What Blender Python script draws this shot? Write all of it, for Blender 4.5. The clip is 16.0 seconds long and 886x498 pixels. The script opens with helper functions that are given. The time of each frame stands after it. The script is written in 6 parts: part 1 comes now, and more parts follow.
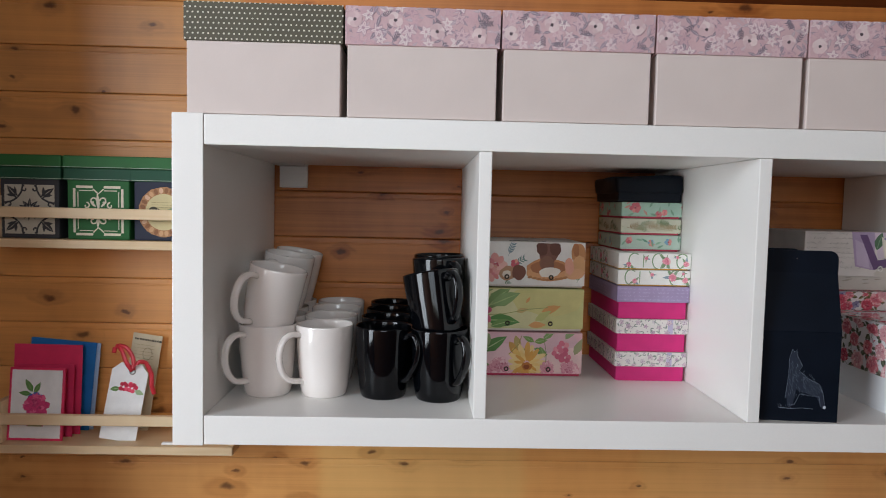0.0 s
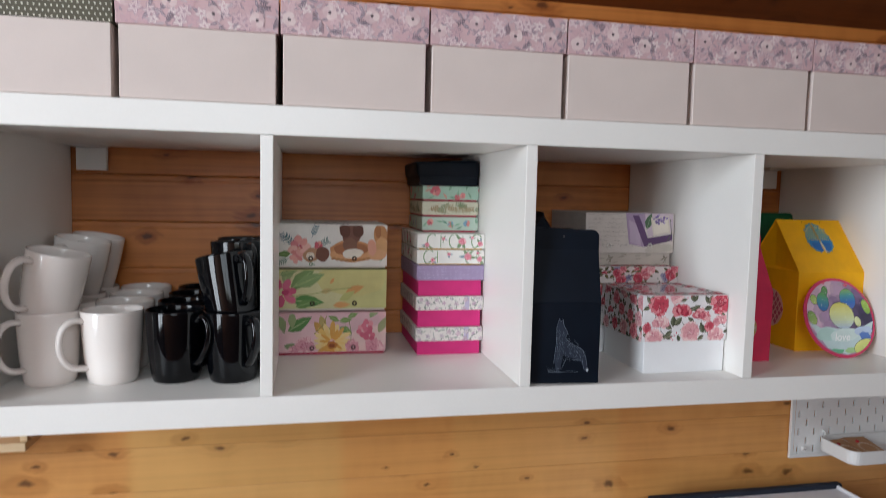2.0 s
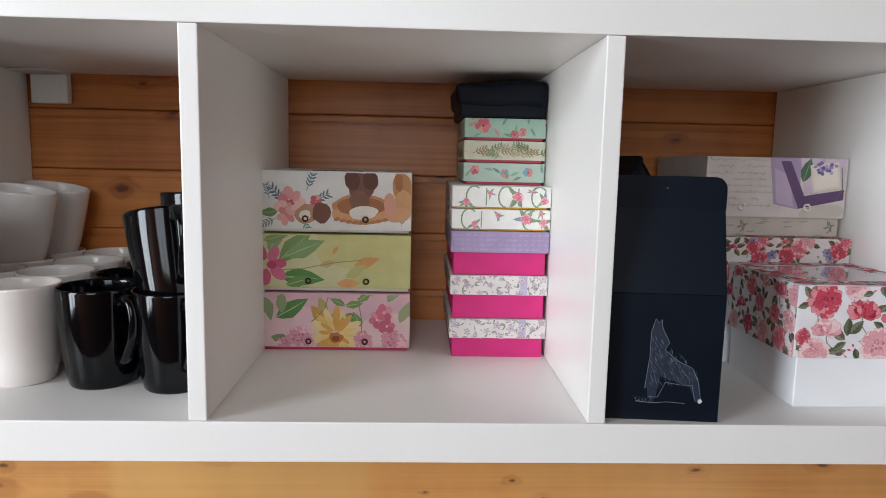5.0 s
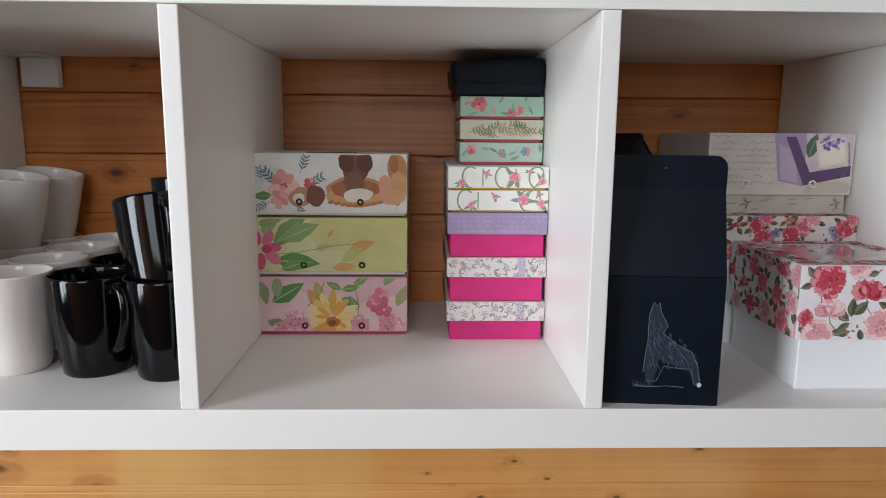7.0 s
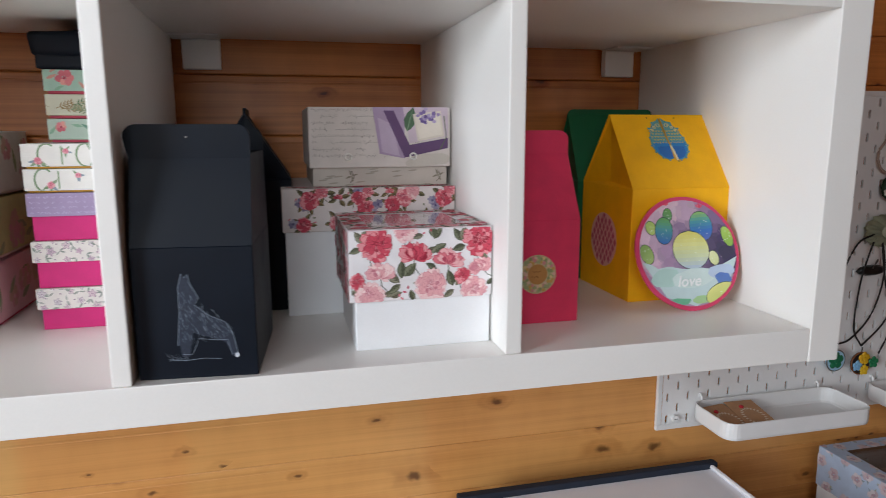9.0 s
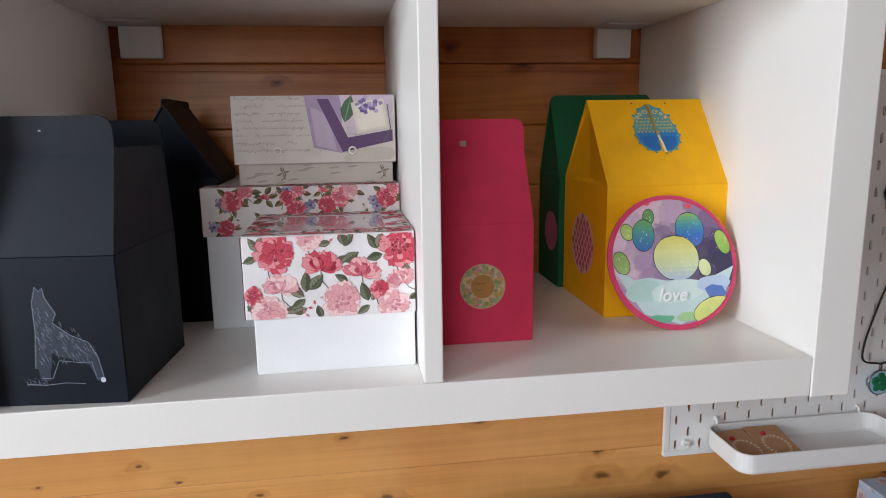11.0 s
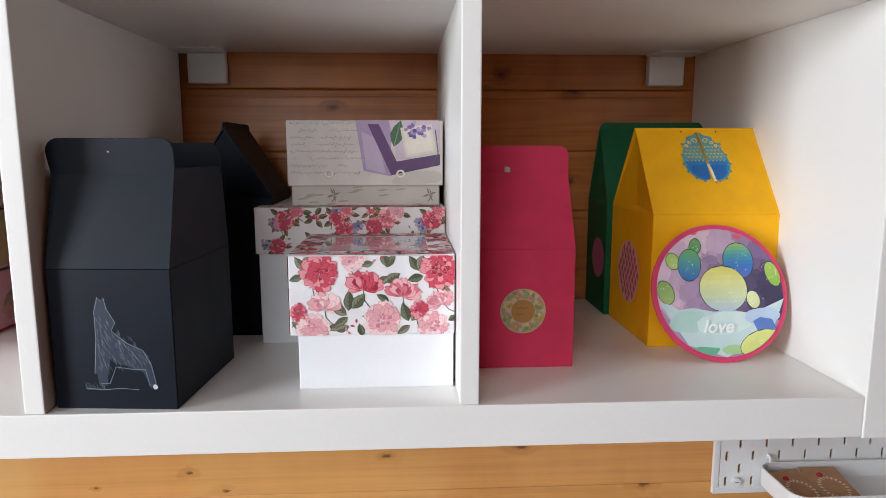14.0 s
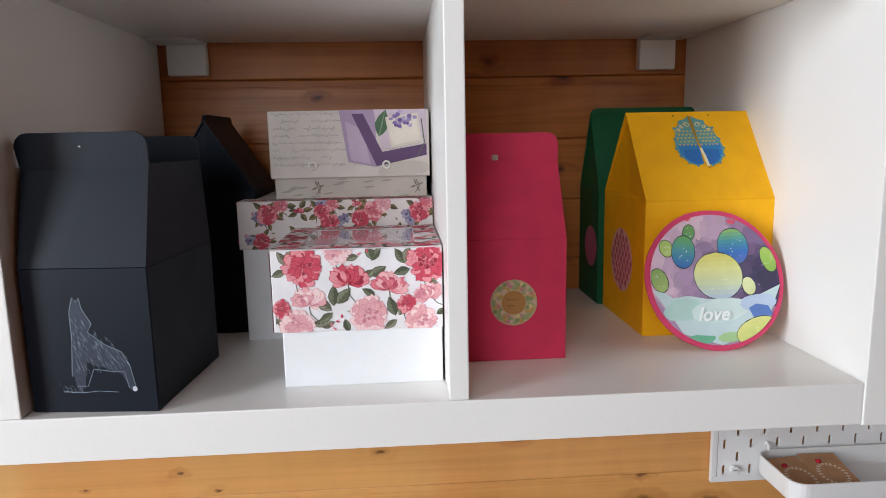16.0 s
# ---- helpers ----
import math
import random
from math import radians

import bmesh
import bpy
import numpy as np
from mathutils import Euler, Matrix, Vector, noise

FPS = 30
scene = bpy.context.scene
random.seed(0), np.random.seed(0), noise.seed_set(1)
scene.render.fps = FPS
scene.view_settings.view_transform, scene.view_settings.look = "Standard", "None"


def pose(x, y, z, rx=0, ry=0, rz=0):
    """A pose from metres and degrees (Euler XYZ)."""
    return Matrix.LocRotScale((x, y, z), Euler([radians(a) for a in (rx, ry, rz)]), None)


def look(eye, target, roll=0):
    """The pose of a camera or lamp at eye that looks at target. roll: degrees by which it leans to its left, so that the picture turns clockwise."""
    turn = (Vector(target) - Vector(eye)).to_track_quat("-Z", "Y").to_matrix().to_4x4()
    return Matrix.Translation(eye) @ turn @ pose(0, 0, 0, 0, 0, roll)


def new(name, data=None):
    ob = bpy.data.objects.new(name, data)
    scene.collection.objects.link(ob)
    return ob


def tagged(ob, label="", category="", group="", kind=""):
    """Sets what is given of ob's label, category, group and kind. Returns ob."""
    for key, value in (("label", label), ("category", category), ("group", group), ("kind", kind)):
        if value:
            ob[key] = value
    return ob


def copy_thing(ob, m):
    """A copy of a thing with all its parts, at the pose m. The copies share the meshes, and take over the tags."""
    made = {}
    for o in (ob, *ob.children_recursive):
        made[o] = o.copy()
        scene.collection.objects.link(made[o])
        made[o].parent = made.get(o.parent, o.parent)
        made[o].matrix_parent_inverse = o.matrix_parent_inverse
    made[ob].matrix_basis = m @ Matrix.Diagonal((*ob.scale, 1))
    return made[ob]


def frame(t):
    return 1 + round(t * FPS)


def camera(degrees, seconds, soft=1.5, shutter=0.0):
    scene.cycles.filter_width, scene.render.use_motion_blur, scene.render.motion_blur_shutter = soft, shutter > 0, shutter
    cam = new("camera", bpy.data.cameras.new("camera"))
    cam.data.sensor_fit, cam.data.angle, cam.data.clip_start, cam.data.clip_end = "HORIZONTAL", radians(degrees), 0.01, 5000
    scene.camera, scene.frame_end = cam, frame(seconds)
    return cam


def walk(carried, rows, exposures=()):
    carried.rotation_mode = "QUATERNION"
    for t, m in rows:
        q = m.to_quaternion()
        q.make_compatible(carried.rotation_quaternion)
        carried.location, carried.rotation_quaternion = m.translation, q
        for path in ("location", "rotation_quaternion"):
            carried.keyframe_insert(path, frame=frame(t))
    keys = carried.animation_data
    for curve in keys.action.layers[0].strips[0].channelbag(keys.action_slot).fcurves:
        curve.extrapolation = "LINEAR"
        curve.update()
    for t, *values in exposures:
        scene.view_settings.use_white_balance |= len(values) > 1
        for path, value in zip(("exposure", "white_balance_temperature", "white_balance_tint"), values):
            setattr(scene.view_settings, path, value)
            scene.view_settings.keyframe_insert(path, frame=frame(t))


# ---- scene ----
cam = camera(67.0, 16.0, soft=0.6, shutter=0.5)
PATH = [
    (0, (0.308, -0.825, 1.604), (0.365, 1.171, 1.478), 1.3),
    (0.5, (0.309, -0.823, 1.611), (0.459, 1.168, 1.5), 1.5),
    (1, (0.349, -0.835, 1.616), (0.711, 1.128, 1.49), 2.2),
    (1.5, (0.389, -0.856, 1.615), (0.858, 1.085, 1.515), 1.1),
    (2, (0.426, -0.872, 1.602), (0.838, 1.079, 1.443), 1.3),
    (2.5, (0.48, -0.85, 1.574), (0.814, 1.102, 1.296), 1.8),
    (3, (0.496, -0.701, 1.575), (0.804, 1.261, 1.339), 1.9),
    (3.5, (0.512, -0.576, 1.568), (0.791, 1.39, 1.327), 1.2),
    (4, (0.545, -0.563, 1.567), (0.674, 1.421, 1.35), 1.4),
    (4.2, (0.559, -0.563, 1.563), (0.691, 1.42, 1.34), 1.7),
    (6.3, (0.579, -0.558, 1.577), (0.551, 1.419, 1.277), 0.2),
    (6.5, (0.583, -0.554, 1.573), (0.586, 1.423, 1.273), 0.2),
    (7, (0.584, -0.55, 1.573), (0.638, 1.421, 1.239), 0.5),
    (7.5, (0.608, -0.545, 1.552), (0.806, 1.417, 1.218), -0.0),
    (8, (0.682, -0.565, 1.556), (1.109, 1.354, 1.191), -0.2),
    (8.5, (0.786, -0.581, 1.551), (1.255, 1.324, 1.16), -0.2),
    (9, (0.867, -0.586, 1.553), (1.34, 1.325, 1.202), -0.1),
    (9.5, (0.909, -0.59, 1.547), (1.369, 1.317, 1.16), -0.6),
    (9.7, (0.921, -0.588, 1.549), (1.365, 1.323, 1.166), -1.0),
    (11.8, (1.045, -0.487, 1.547), (1.252, 1.468, 1.18), 0.5),
    (12, (1.043, -0.492, 1.547), (1.251, 1.462, 1.172), 1.1),
    (12.5, (1.036, -0.514, 1.548), (1.195, 1.45, 1.207), 0.2),
    (13, (1.032, -0.523, 1.547), (1.193, 1.439, 1.198), 0.0),
    (13.5, (1.026, -0.527, 1.55), (1.133, 1.443, 1.22), -0.4),
    (14, (1.03, -0.528, 1.551), (1.145, 1.446, 1.249), 0.0),
    (14.5, (1.038, -0.525, 1.55), (1.166, 1.447, 1.245), -0.5),
    (15, (1.038, -0.517, 1.553), (1.158, 1.458, 1.26), -1.0),
    (15.5, (1.04, -0.511, 1.549), (1.195, 1.456, 1.223), -0.8),
    (16, (1.039, -0.512, 1.548), (1.165, 1.457, 1.222), -1.1),
]
EXPOSURES = [(0, -0.50), (2.5, -0.34), (3, -0.29), (3.5, -0.1), (7, -0.23), (8.5, -0.12), (9.5, 0.0), (12, 0.15), (16, 0.2)]
walk(cam, [(t, look(eye, target, roll)) for t, eye, target, roll in PATH], EXPOSURES)

# ---- world, daylight, exposure ----
world = bpy.data.worlds.new("world")
scene.world = world
world.use_nodes = True
_nt = world.node_tree
_sky = _nt.nodes.new("ShaderNodeTexSky")
_sky.sky_type, _sky.sun_disc = "NISHITA", False
_sky.sun_elevation, _sky.sun_rotation = radians(40), radians(200)
_nt.links.new(_sky.outputs[0], _nt.nodes["Background"].inputs[0])
_nt.nodes["Background"].inputs[1].default_value = 0.1


def area(name, m, w, h, watts, color):
    """Daylight that enters by a window's opening."""
    d = bpy.data.lights.new(name, "AREA")
    d.shape, d.size, d.size_y, d.energy, d.color = "RECTANGLE", w, h, watts, color
    ob = new(name, d)
    ob.matrix_world = m
    return ob


# the sky's light, in the opening of each window
area("sky_light", look((-1.53, -1.51, 1.68), (0.2, -1.3, 1.25)), 1.0, 1.75, 98, (0.82, 0.91, 1.0))
area("sky_light", look((0.3, -2.13, 2.1), (0.4, -0.2, 1.0)), 0.88, 1.1, 15, (0.83, 0.92, 1.0))


# ---- materials ----
def lin(hexa):
    c = [int(hexa[i:i + 2], 16) / 255 for i in (0, 2, 4)]
    return tuple(v / 12.92 if v <= 0.04045 else ((v + 0.055) / 1.055) ** 2.4 for v in c) + (1,)


def shader(name):
    m = bpy.data.materials.new(name)
    m.use_nodes = True
    return m, m.node_tree.nodes, m.node_tree.links, m.node_tree.nodes["Principled BSDF"]


def math_node(N, L, op, a, b=None, clamp=False):
    n = N.new("ShaderNodeMath")
    n.operation, n.use_clamp = op, clamp
    for k, v in enumerate((a, b)):
        if v is None:
            continue
        if isinstance(v, (int, float)):
            n.inputs[k].default_value = v
        else:
            L.new(v, n.inputs[k])
    return n.outputs[0]


def mix(N, L, fac, a, b):
    n = N.new("ShaderNodeMix")
    n.data_type = "RGBA"
    for k, v in ((0, fac), (6, a), (7, b)):
        if isinstance(v, (int, float, tuple)):
            n.inputs[k].default_value = v
        else:
            L.new(v, n.inputs[k])
    return n.outputs[2]


def noise_tex(N, L, vec, scale, detail=3.0, rough=0.5):
    n = N.new("ShaderNodeTexNoise")
    n.inputs["Scale"].default_value, n.inputs["Detail"].default_value, n.inputs["Roughness"].default_value = scale, detail, rough
    L.new(vec, n.inputs["Vector"])
    return n.outputs[0]


def scaled(N, L, vec, s):
    n = N.new("ShaderNodeVectorMath")
    n.operation = "MULTIPLY"
    L.new(vec, n.inputs[0])
    n.inputs[1].default_value = s
    return n.outputs[0]


def bump(N, L, b, height, strength, distance=0.001):
    n = N.new("ShaderNodeBump")
    n.inputs["Strength"].default_value, n.inputs["Distance"].default_value = strength, distance
    L.new(height, n.inputs["Height"])
    L.new(n.outputs[0], b.inputs["Normal"])


def smooth_step(N, L, v, lo, hi):
    n = N.new("ShaderNodeMapRange")
    n.interpolation_type = "SMOOTHSTEP"
    L.new(v, n.inputs[0])
    n.inputs[1].default_value, n.inputs[2].default_value = lo, hi
    return n.outputs[0]


def surface(name, color, rough=0.6, vary=0.06, scale=9.0, grain=300.0, relief=0.08, metal=0.0, coat=0.0, spec=0.5):
    """A plain surface with soft cloudy variation and fine grain."""
    m, N, L, b = shader(name)
    c = lin(color) if isinstance(color, str) else (*color, 1)
    co = N.new("ShaderNodeTexCoord").outputs["Object"]
    big = noise_tex(N, L, co, scale, 4)
    fine = noise_tex(N, L, co, grain, 2)
    f = math_node(N, L, "ADD", math_node(N, L, "MULTIPLY", big, 0.7), math_node(N, L, "MULTIPLY", fine, 0.3))
    lo, hi = tuple(v * (1 - vary) for v in c[:3]) + (1,), tuple(min(1, v * (1 + vary)) for v in c[:3]) + (1,)
    L.new(mix(N, L, smooth_step(N, L, f, 0.3, 0.7), lo, hi), b.inputs["Base Color"])
    b.inputs["Metallic"].default_value, b.inputs["Coat Weight"].default_value = metal, coat
    b.inputs["Specular IOR Level"].default_value = spec
    L.new(math_node(N, L, "ADD", math_node(N, L, "MULTIPLY", big, 0.16), rough - 0.08), b.inputs["Roughness"])
    if relief:
        bump(N, L, b, fine, relief, 0.0004)
    return m


_papers = {}


def paper(color, rough=0.62):
    """Printed or dyed card."""
    if (color, rough) not in _papers:
        _papers[color, rough] = surface("card_" + color, color, rough, 0.07, 40.0, 900.0, 0.06, 0, 0, 0.35)
    return _papers[color, rough]


def pine(name, light, dark, knot, along=0, rough=0.42, knots=True, figure=0.1, lightened=()):
    """Varnished pine boards: fine long grain, soft curl across it, brown knots with a halo; each board differs."""
    m, N, L, b = shader(name)
    plain = co = N.new("ShaderNodeTexCoord").outputs["Object"]
    info = N.new("ShaderNodeObjectInfo")
    shift = N.new("ShaderNodeCombineXYZ")
    for k, q in enumerate((17.0, 5.0, 9.0)):
        L.new(math_node(N, L, "MULTIPLY", info.outputs["Random"], q), shift.inputs[k])
    add = N.new("ShaderNodeVectorMath")
    L.new(co, add.inputs[0])
    L.new(shift.outputs[0], add.inputs[1])
    co = add.outputs[0]
    axis = lambda a, o, u: (a, o, u) if along == 0 else (o, a, u)
    wob = N.new("ShaderNodeVectorMath")
    wob.operation = "MULTIPLY_ADD"
    noi = N.new("ShaderNodeTexNoise")
    noi.inputs["Scale"].default_value, noi.inputs["Detail"].default_value = 45.0, 3.0
    L.new(co, noi.inputs["Vector"])
    L.new(noi.outputs["Color"], wob.inputs[0])
    wob.inputs[1].default_value = (0.016, 0.016, 0.016)
    L.new(co, wob.inputs[2])
    flat = N.new("ShaderNodeSeparateXYZ")
    L.new(wob.outputs[0], flat.inputs[0])

    def knot_field(fa, fu, share, lo, hi, big):
        """Knots on a loose grid: core, halo and the swirl that bends the grain round them."""
        vor, face = N.new("ShaderNodeTexVoronoi"), N.new("ShaderNodeCombineXYZ")
        vor.inputs["Scale"].default_value, vor.voronoi_dimensions = 1.0, "2D"
        L.new(math_node(N, L, "MULTIPLY", flat.outputs[along], fa), face.inputs[0])
        L.new(math_node(N, L, "MULTIPLY", flat.outputs[2], fu), face.inputs[1])
        L.new(face.outputs[0], vor.inputs["Vector"])
        sep = N.new("ShaderNodeSeparateColor")
        L.new(vor.outputs["Color"], sep.inputs[0])
        has = math_node(N, L, "GREATER_THAN", sep.outputs[0], share)
        size = math_node(N, L, "ADD", math_node(N, L, "MULTIPLY", sep.outputs[1], big), 0.35)
        dist = math_node(N, L, "DIVIDE", vor.outputs["Distance"], size)
        near = lambda p, q: math_node(N, L, "MULTIPLY", math_node(N, L, "SUBTRACT", 1.0, smooth_step(N, L, dist, p, q)), has)
        return near(lo, hi), near(hi * 0.6, hi * 3.4)

    core, halo = knot_field(6.5, 12.5, 0.5, 0.03, 0.105, 0.8)
    small, small_halo = knot_field(11.0, 22.0, 0.9, 0.03, 0.13, 0.6)
    core = math_node(N, L, "MAXIMUM", core, small)
    halo = math_node(N, L, "MAXIMUM", halo, math_node(N, L, "MULTIPLY", small_halo, 0.6))
    if not knots:
        core = halo = math_node(N, L, "MULTIPLY", core, 0.0)
    broad = noise_tex(N, L, scaled(N, L, co, axis(0.45, 3.0, 8.0)), 1.0, 2)
    phase = math_node(N, L, "ADD", math_node(N, L, "MULTIPLY", broad, 95.0), math_node(N, L, "MULTIPLY", halo, 7.0))
    rings = math_node(N, L, "ADD", math_node(N, L, "MULTIPLY", math_node(N, L, "SINE", phase), 0.5), 0.5)
    streak = noise_tex(N, L, scaled(N, L, co, axis(3.0, 60.0, 330.0)), 1.0, 4)
    cloud = noise_tex(N, L, scaled(N, L, co, axis(2.6, 2.0, 11.0)), 1.0, 3)
    curl = noise_tex(N, L, scaled(N, L, wob.outputs[0], axis(26.0, 2.0, 7.0)), 1.0, 2)
    f = math_node(N, L, "ADD", math_node(N, L, "MULTIPLY", rings, figure), math_node(N, L, "MULTIPLY", streak, 0.3))
    f = math_node(N, L, "ADD", f, math_node(N, L, "MULTIPLY", cloud, 0.55))
    f = math_node(N, L, "ADD", f, math_node(N, L, "MULTIPLY", curl, 0.28))
    f = math_node(N, L, "ADD", f, math_node(N, L, "MULTIPLY", halo, 0.24))
    f = math_node(N, L, "ADD", f, math_node(N, L, "MULTIPLY", math_node(N, L, "SUBTRACT", info.outputs["Random"], 0.5), 0.2))
    col = mix(N, L, smooth_step(N, L, f, 0.32, 1.12), lin(light), lin(dark))
    for x0, x1, much in lightened:
        # stretches where the wall looks brighter, put into the colour as a paler mix
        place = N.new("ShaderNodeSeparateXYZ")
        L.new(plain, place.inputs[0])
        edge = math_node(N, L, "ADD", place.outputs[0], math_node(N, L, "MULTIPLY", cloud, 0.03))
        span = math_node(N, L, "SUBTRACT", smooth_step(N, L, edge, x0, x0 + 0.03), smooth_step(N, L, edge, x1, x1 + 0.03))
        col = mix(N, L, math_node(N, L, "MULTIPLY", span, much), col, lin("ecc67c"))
    col = mix(N, L, math_node(N, L, "MULTIPLY", core, 0.8), col, lin(knot))
    L.new(col, b.inputs["Base Color"])
    L.new(math_node(N, L, "ADD", math_node(N, L, "MULTIPLY", streak, 0.2), rough - 0.1), b.inputs["Roughness"])
    b.inputs["Coat Weight"].default_value, b.inputs["Coat Roughness"].default_value = 0.15, 0.28
    bump(N, L, b, math_node(N, L, "ADD", math_node(N, L, "MULTIPLY", rings, 0.25), streak), 0.12, 0.0005)
    return m


PINE = pine("pine_boards", "dc8c46", "8e4417", "431d0c", lightened=((-1.7, -0.02, 0.22),))
# same boards below the shelf: brighter look there put into a paler colour
PINE_LOW = pine("pale_pine_boards", "e8a862", "b67436", "502c14", lightened=((0.125, 0.50, 0.3), (0.72, 1.08, 0.16)))
# ceiling pine: its shade and weak bounce are put into a darker colour
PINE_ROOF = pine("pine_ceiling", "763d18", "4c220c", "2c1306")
PINE_RAW = pine("raw_pine", "dcc29c", "c19f74", "8a6440", knots=False, rough=0.6)
WHITE = surface("white_foil", "f2efea", 0.34, 0.02, 5.0, 500.0, 0.05)
WHITE_CARD = surface("white_card", "ececed", 0.7, 0.03, 14.0, 700.0, 0.08)
# white card for the shelf top, ceiling's warm dimness put into its colour
TOP_CARD = surface("dulled_white_card", "d9cac3", 0.7, 0.04, 10.0, 700.0, 0.08)
WHITE_METAL = surface("white_powder_coat", "ecebe9", 0.45, 0.02, 20.0, 1200.0, 0.1)
WHITE_GLAZE = surface("white_glaze", "eee6e0", 0.12, 0.02, 20.0, 500.0, 0.0, 0, 0.5)
BLACK_GLAZE = surface("black_glaze", "06070a", 0.09, 0.1, 20.0, 500.0, 0.0, 0, 0.0, 0.34)
BLACK_CARD = surface("black_card", "08111d", 0.5, 0.12, 30.0, 1100.0, 0.12, 0, 0, 0.2)
BLACK_PLASTIC = surface("black_plastic", "121315", 0.35, 0.1, 30.0, 900.0, 0.1)
PINE_WALL = pine("pine_side_walls", "8e5a34", "643618", "38200f")
FLOOR_WOOD = pine("floor_boards", "66584a", "4d4237", "2c241d")
FABRIC = surface("white_fabric", "eeeef3", 0.85, 0.04, 8.0, 1500.0, 0.25)
NAVY_TAPE = surface("navy_tape", "1d2534", 0.8, 0.12, 40.0, 1500.0, 0.25)
METAL = surface("nickel", "8f8c88", 0.35, 0.05, 60.0, 900.0, 0.02, 1.0)
BRASS = surface("aged_brass", "3a3022", 0.5, 0.1, 60.0, 900.0, 0.02, 0.3)


# ---- mesh helpers ----
def mesh_of(name, bm, mats):
    me = bpy.data.meshes.new(name)
    bm.normal_update()
    bm.to_mesh(me)
    bm.free()
    for m in mats if isinstance(mats, (list, tuple)) else [mats]:
        me.materials.append(m)
    return me


def part(name, bm, mats, parent=None, label="", smooth=False):
    me = mesh_of(name, bm, mats)
    if smooth:
        for p in me.polygons:
            p.use_smooth = True
    ob = new(name, me)
    if parent:
        ob.parent = parent
    if label:
        ob["label"] = label
    return ob


def thing(name, label, category, loc, rz=0.0, group="", kind=""):
    e = new(name)
    e.empty_display_size = 0.02
    e.matrix_world = pose(*loc, 0, 0, rz)
    return tagged(e, label, category, group, kind)


def block(x0, x1, y0, y1, z0, z1, bevel=0.0, bm=None, mat=0, seg=1):
    own = bmesh.new()
    v = [own.verts.new(p) for p in ((x0, y0, z0), (x1, y0, z0), (x1, y1, z0), (x0, y1, z0), (x0, y0, z1), (x1, y0, z1), (x1, y1, z1), (x0, y1, z1))]
    for q in ((3, 2, 1, 0), (4, 5, 6, 7), (0, 1, 5, 4), (1, 2, 6, 5), (2, 3, 7, 6), (3, 0, 4, 7)):
        own.faces.new([v[k] for k in q]).material_index = mat
    if bevel:
        bmesh.ops.bevel(own, geom=own.edges[:], offset=bevel, segments=seg, affect="EDGES", profile=0.6)
        for f in own.faces:
            f.material_index = mat
    if bm is None:
        return own
    merge(bm, own)
    return bm


def merge(bm, other):
    me = bpy.data.meshes.new("tmp")
    other.to_mesh(me)
    other.free()
    bm.from_mesh(me)
    bpy.data.meshes.remove(me)


def prism(points, axis, a, b, bm=None, mat=0):
    """A closed outline of 2D points drawn out along an axis from a to b."""
    bm = bm or bmesh.new()
    put = {"x": lambda p, t: (t, p[0], p[1]), "y": lambda p, t: (p[0], t, p[1]), "z": lambda p, t: (p[0], p[1], t)}[axis]
    A, B = [bm.verts.new(put(p, a)) for p in points], [bm.verts.new(put(p, b)) for p in points]
    n = len(points)
    fs = [bm.faces.new(A), bm.faces.new(B[::-1])] + [bm.faces.new((A[k], B[k], B[(k + 1) % n], A[(k + 1) % n])) for k in range(n)]
    for f in fs:
        f.material_index = mat
    bmesh.ops.recalc_face_normals(bm, faces=fs)
    return bm


def lathe(profile, n=40):
    bm = bmesh.new()
    rows = []
    for r, z in profile:
        rows.append([bm.verts.new((0, 0, z))] if r < 1e-6 else [bm.verts.new((r * math.cos(2 * math.pi * k / n), r * math.sin(2 * math.pi * k / n), z)) for k in range(n)])
    for a, b in zip(rows, rows[1:]):
        for k in range(n):
            q = [a[k % len(a)], a[(k + 1) % len(a)], b[(k + 1) % len(b)], b[k % len(b)]]
            q = list(dict.fromkeys(q))
            if len(q) > 2:
                bm.faces.new(q)
    bmesh.ops.recalc_face_normals(bm, faces=bm.faces[:])
    return bm


def tube(points, ra, rb=None, n=8, bm=None, side=None, closed=False):
    """A rod along 3D points; ra across, rb along the side direction."""
    bm, rb = bm or bmesh.new(), rb or ra
    P = [Vector(p) for p in points]
    rings = []
    for k, p in enumerate(P):
        a, c = (P[k - 1], P[(k + 1) % len(P)]) if closed else (P[max(k - 1, 0)], P[min(k + 1, len(P) - 1)])
        d = (c - a).normalized()
        s = Vector(side) if side else (Vector((0, 0, 1)) if abs(d.z) < 0.9 else Vector((1, 0, 0)))
        s = (s - d * s.dot(d)).normalized()
        u = d.cross(s)
        rings.append([bm.verts.new(p + u * ra * math.cos(2 * math.pi * j / n) + s * rb * math.sin(2 * math.pi * j / n)) for j in range(n)])
    fs = []
    pairs = list(zip(rings, rings[1:])) + ([(rings[-1], rings[0])] if closed else [])
    for a, b in pairs:
        for j in range(n):
            fs.append(bm.faces.new((a[j], a[(j + 1) % n], b[(j + 1) % n], b[j])))
    if not closed:
        fs += [bm.faces.new(rings[0][::-1]), bm.faces.new(rings[-1])]
    bmesh.ops.recalc_face_normals(bm, faces=fs)
    return bm


